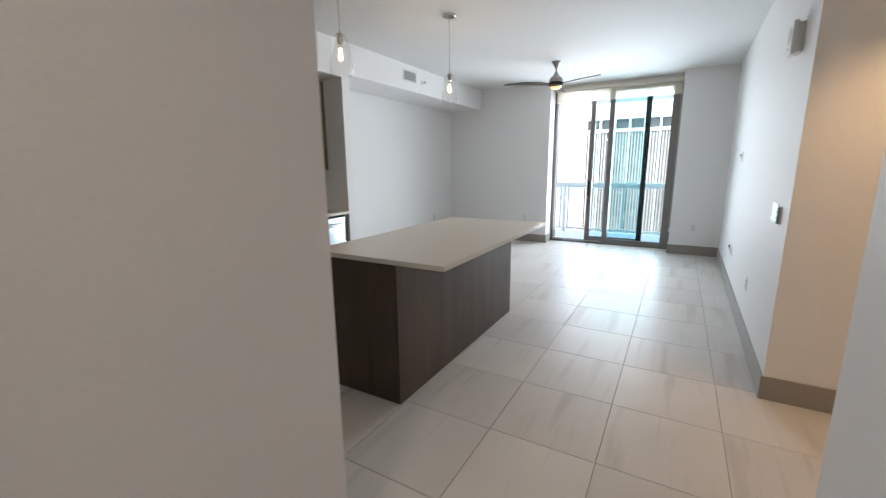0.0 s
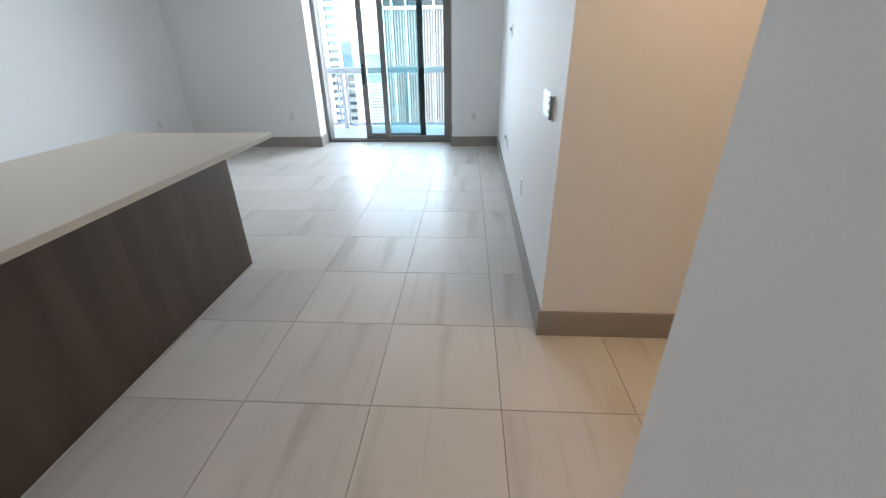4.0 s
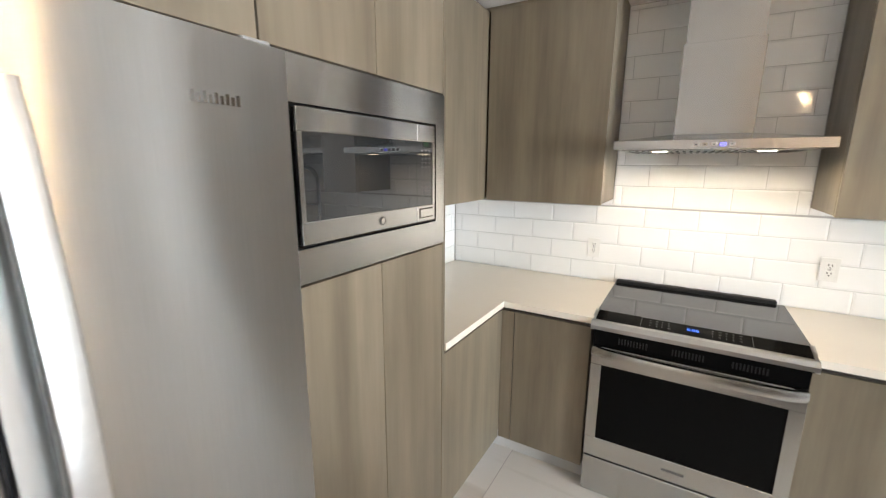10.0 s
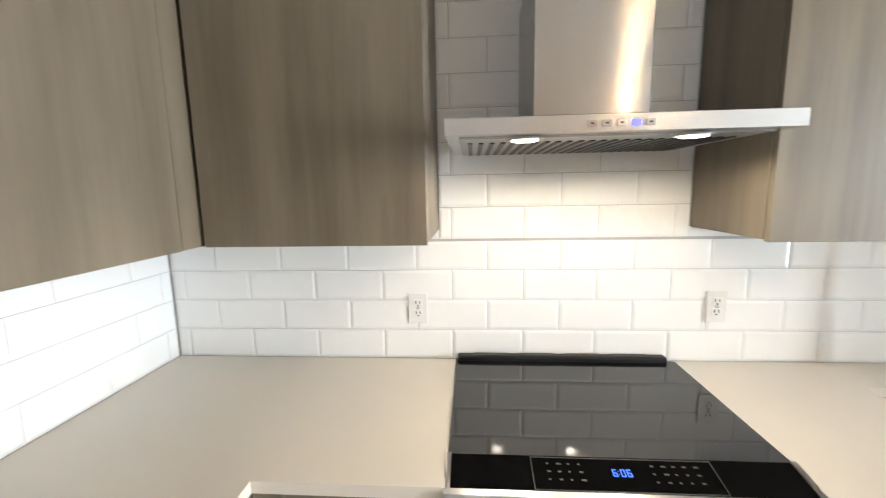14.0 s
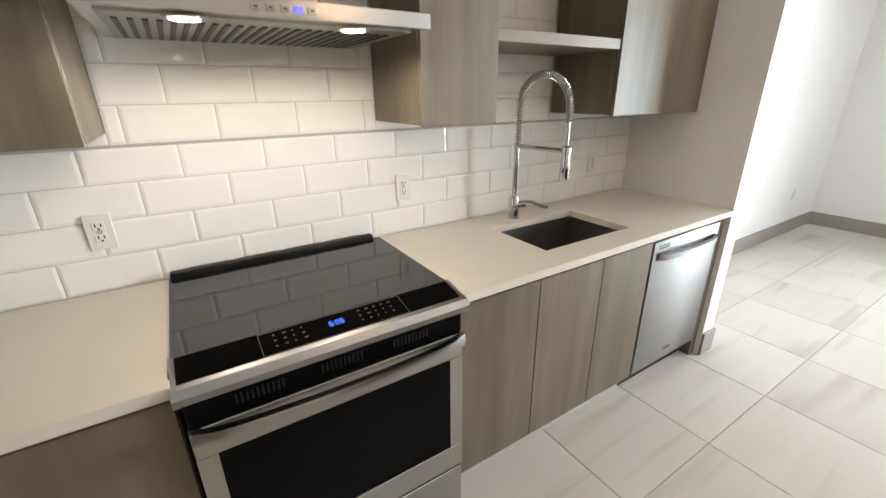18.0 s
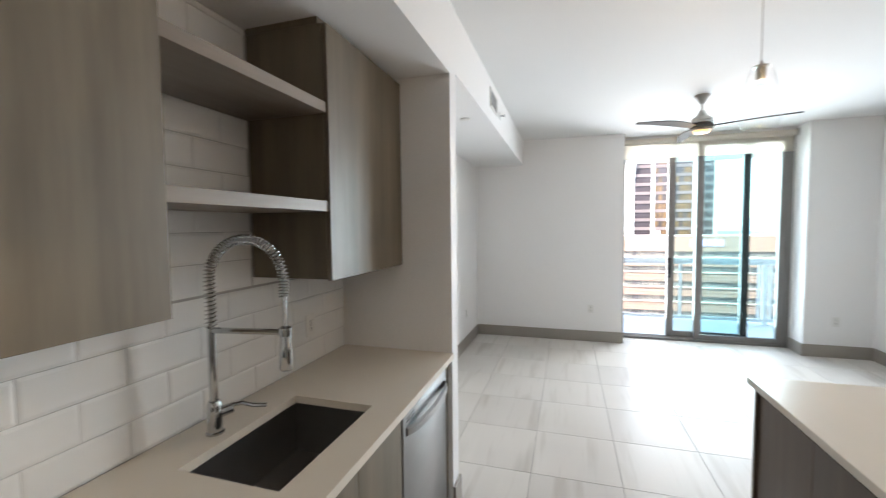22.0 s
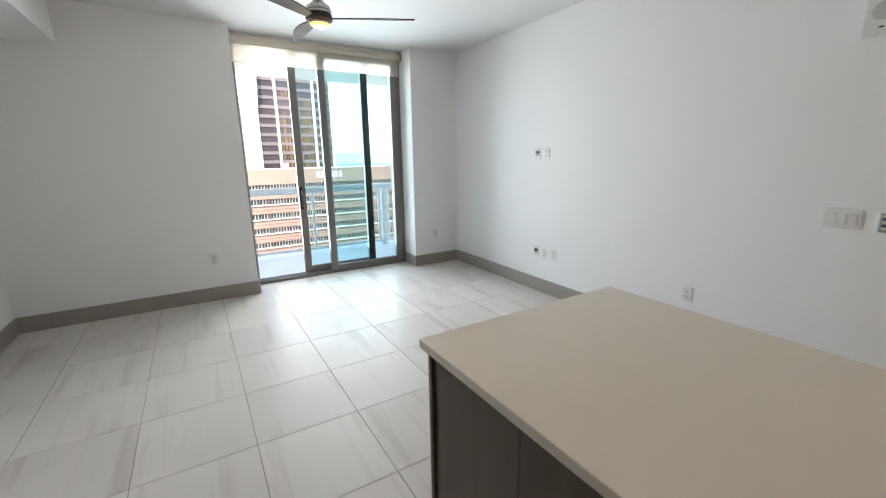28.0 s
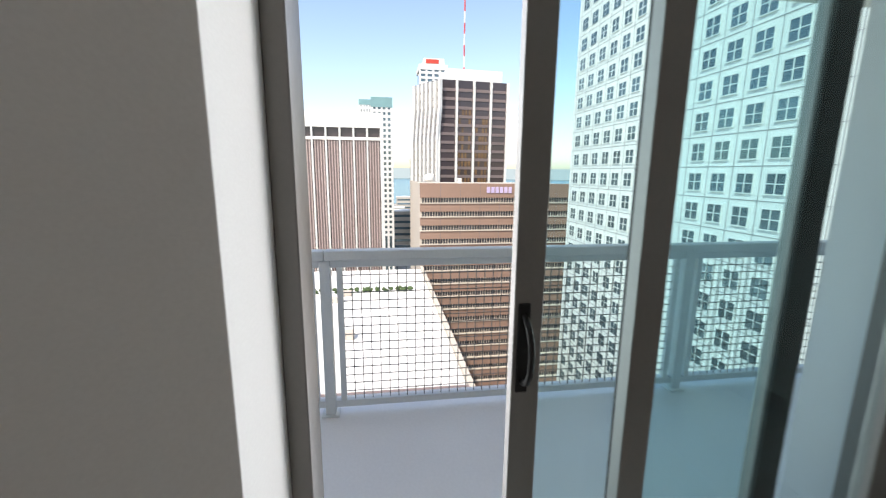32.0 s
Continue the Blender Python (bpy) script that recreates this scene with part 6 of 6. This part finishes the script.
for k in range(14):
    x, y = random.uniform(0, 14), random.uniform(150, 250)
    tree = thing("street_tree", (x, y, STREET), "green street tree between the blocks", "tree", "street trees")
    part("trunk", rodm((x, y, STREET), (x, y, STREET + 5), 0.3, 0.15, n=7), C_BRICK, tree)
    crown = bmesh.new()
    for j in range(22):
        made = bmesh.ops.create_icosphere(crown, subdivisions=1, radius=random.uniform(0.5, 1.1))["verts"]
        off = Vector((x + random.gauss(0, 1.3), y + random.gauss(0, 1.3), STREET + 6 + random.gauss(0, 1.2)))
        for v in made:
            v.co = v.co * random.uniform(0.75, 1.25) + off
    part("crown", crown, C_LEAF, tree)


# ---------------------------------------------------------------- floor and wall tiles
PX_, PY_, OX, OY = 0.566, 0.5805, 1.648, 1.315
JOINT = 0.003
floor = structure("floor", boxm(-0.2, 11.2, -2.0, 7.90, -0.25, -0.004), GROUT, "pale porcelain tile floor with thin joints", "floor")


def flag_mesh(w, d):
    bm = bmesh.new()
    box(bm, -w / 2, w / 2, -d / 2, d / 2, -0.008, 0.0)
    tops = [e for e in bm.edges if all(v.co.z > -0.001 for v in e.verts)]
    bmesh.ops.bevel(bm, geom=tops, offset=0.0012, segments=1, affect="EDGES")
    return to_mesh("tile", bm, TILE, False)


FLAG = flag_mesh(PX_ - JOINT, PY_ - JOINT)
AREAS = ((0.0, 4.8, 0.0, 7.9), (3.2, 4.72, -1.8, 0.0), (4.72, 11.0, 1.876, 3.0), (7.33, 8.22, 3.0, 3.9))
cut = {}
for i in range(-4, 18):
    for j in range(-6, 12):
        x0, x1, y0, y1 = OX + i * PX_, OX + (i + 1) * PX_, OY + j * PY_, OY + (j + 1) * PY_
        if not any(x1 > a + 0.01 and x0 < b - 0.01 and y1 > c + 0.01 and y0 < d - 0.01 for a, b, c, d in AREAS):
            continue
        hi = min(y1, 7.90)
        if hi < y1:
            if "edge" not in cut:
                cut["edge"] = flag_mesh(PX_ - JOINT, hi - y0 - JOINT)
            me = cut["edge"]
        else:
            me = FLAG
        t = new("tile", me)
        t.parent = floor
        t.location = Vector(((x0 + x1) / 2, (y0 + hi) / 2, 0)) - BASE[floor]


def glazed(w, h, edge=0.010):
    """A bevelled wall tile lying in the yz plane, its face towards +x; edges that are cut stay square."""
    bm = bmesh.new()
    d, p = 0.0050, 0.0074
    o = [(-w / 2, -h / 2), (w / 2, -h / 2), (w / 2, h / 2), (-w / 2, h / 2)]
    n = [(-w / 2 + edge, -h / 2 + edge), (w / 2 - edge, -h / 2 + edge), (w / 2 - edge, h / 2 - edge), (-w / 2 + edge, h / 2 - edge)]
    rings = [[bm.verts.new((x, y, z)) for y, z in r] for x, r in ((0.0, o), (d, o), (p, n))]
    for a, b in zip(rings, rings[1:]):
        for k in range(4):
            bm.faces.new((a[k], a[(k + 1) % 4], b[(k + 1) % 4], b[k]))
    bm.faces.new(rings[2])
    return to_mesh("tile", bm, GLAZE, False)


TW, TH, TZ = 0.2645, 0.1165, 0.926
GAP = 0.0020
shapes = {}


def tile_field(wall, fields, along):
    """Running-bond tiles over the rectangles (u0, u1, z0, z1) of one wall."""
    for u0, u1, z0, z1 in fields:
        for r in range(0, 14):
            a, b = max(TZ + r * TH, z0), min(TZ + (r + 1) * TH, z1)
            if b - a < 0.015:
                continue
            shift = 1.121 + (0.5 * TW if r % 2 else 0.0)
            k0 = math.floor((u0 - shift) / TW)
            for k in range(k0, k0 + 20):
                s, e = max(shift + k * TW, u0), min(shift + (k + 1) * TW, u1)
                if e - s < 0.015:
                    continue
                key = (round(e - s, 3), round(b - a, 3))
                if key not in shapes:
                    shapes[key] = glazed(e - s - GAP, b - a - GAP, min(0.010, (e - s) * 0.2, (b - a) * 0.2))
                t = new("tile", shapes[key])
                t.parent = wall
                if along == "y":
                    t.location = Vector((0.005, (s + e) / 2, (a + b) / 2)) - BASE[wall]
                else:
                    t.matrix_basis = Matrix.Translation(Vector(((s + e) / 2, 0.005, (a + b) / 2)) - BASE[wall]) @ Matrix.Rotation(radians(90), 4, "Z")
    return wall


splash = structure("backsplash_west", boxm(0.0, 0.007, 0.0, 3.716, 0.90, SOFFIT), TILEGROUT, "white bevelled subway tile backsplash", "backsplash")
tile_field(splash, ((0.012, 3.714, 0.926, 1.384), (0.012, 1.076, 1.384, 1.43), (1.964, 2.288, 1.384, 1.43), (2.979, 3.714, 1.384, 1.43), (1.076, 1.964, 1.384, SOFFIT - 0.002), (2.288, 2.979, 1.384, SOFFIT - 0.002)), "y")
splash_s = structure("backsplash_south", boxm(0.007, 1.299, 0.0, 0.007, 0.90, 1.45), TILEGROUT, "white bevelled subway tile backsplash", "backsplash")
tile_field(splash_s, ((0.016, 1.298, 0.926, 1.43),), "x")
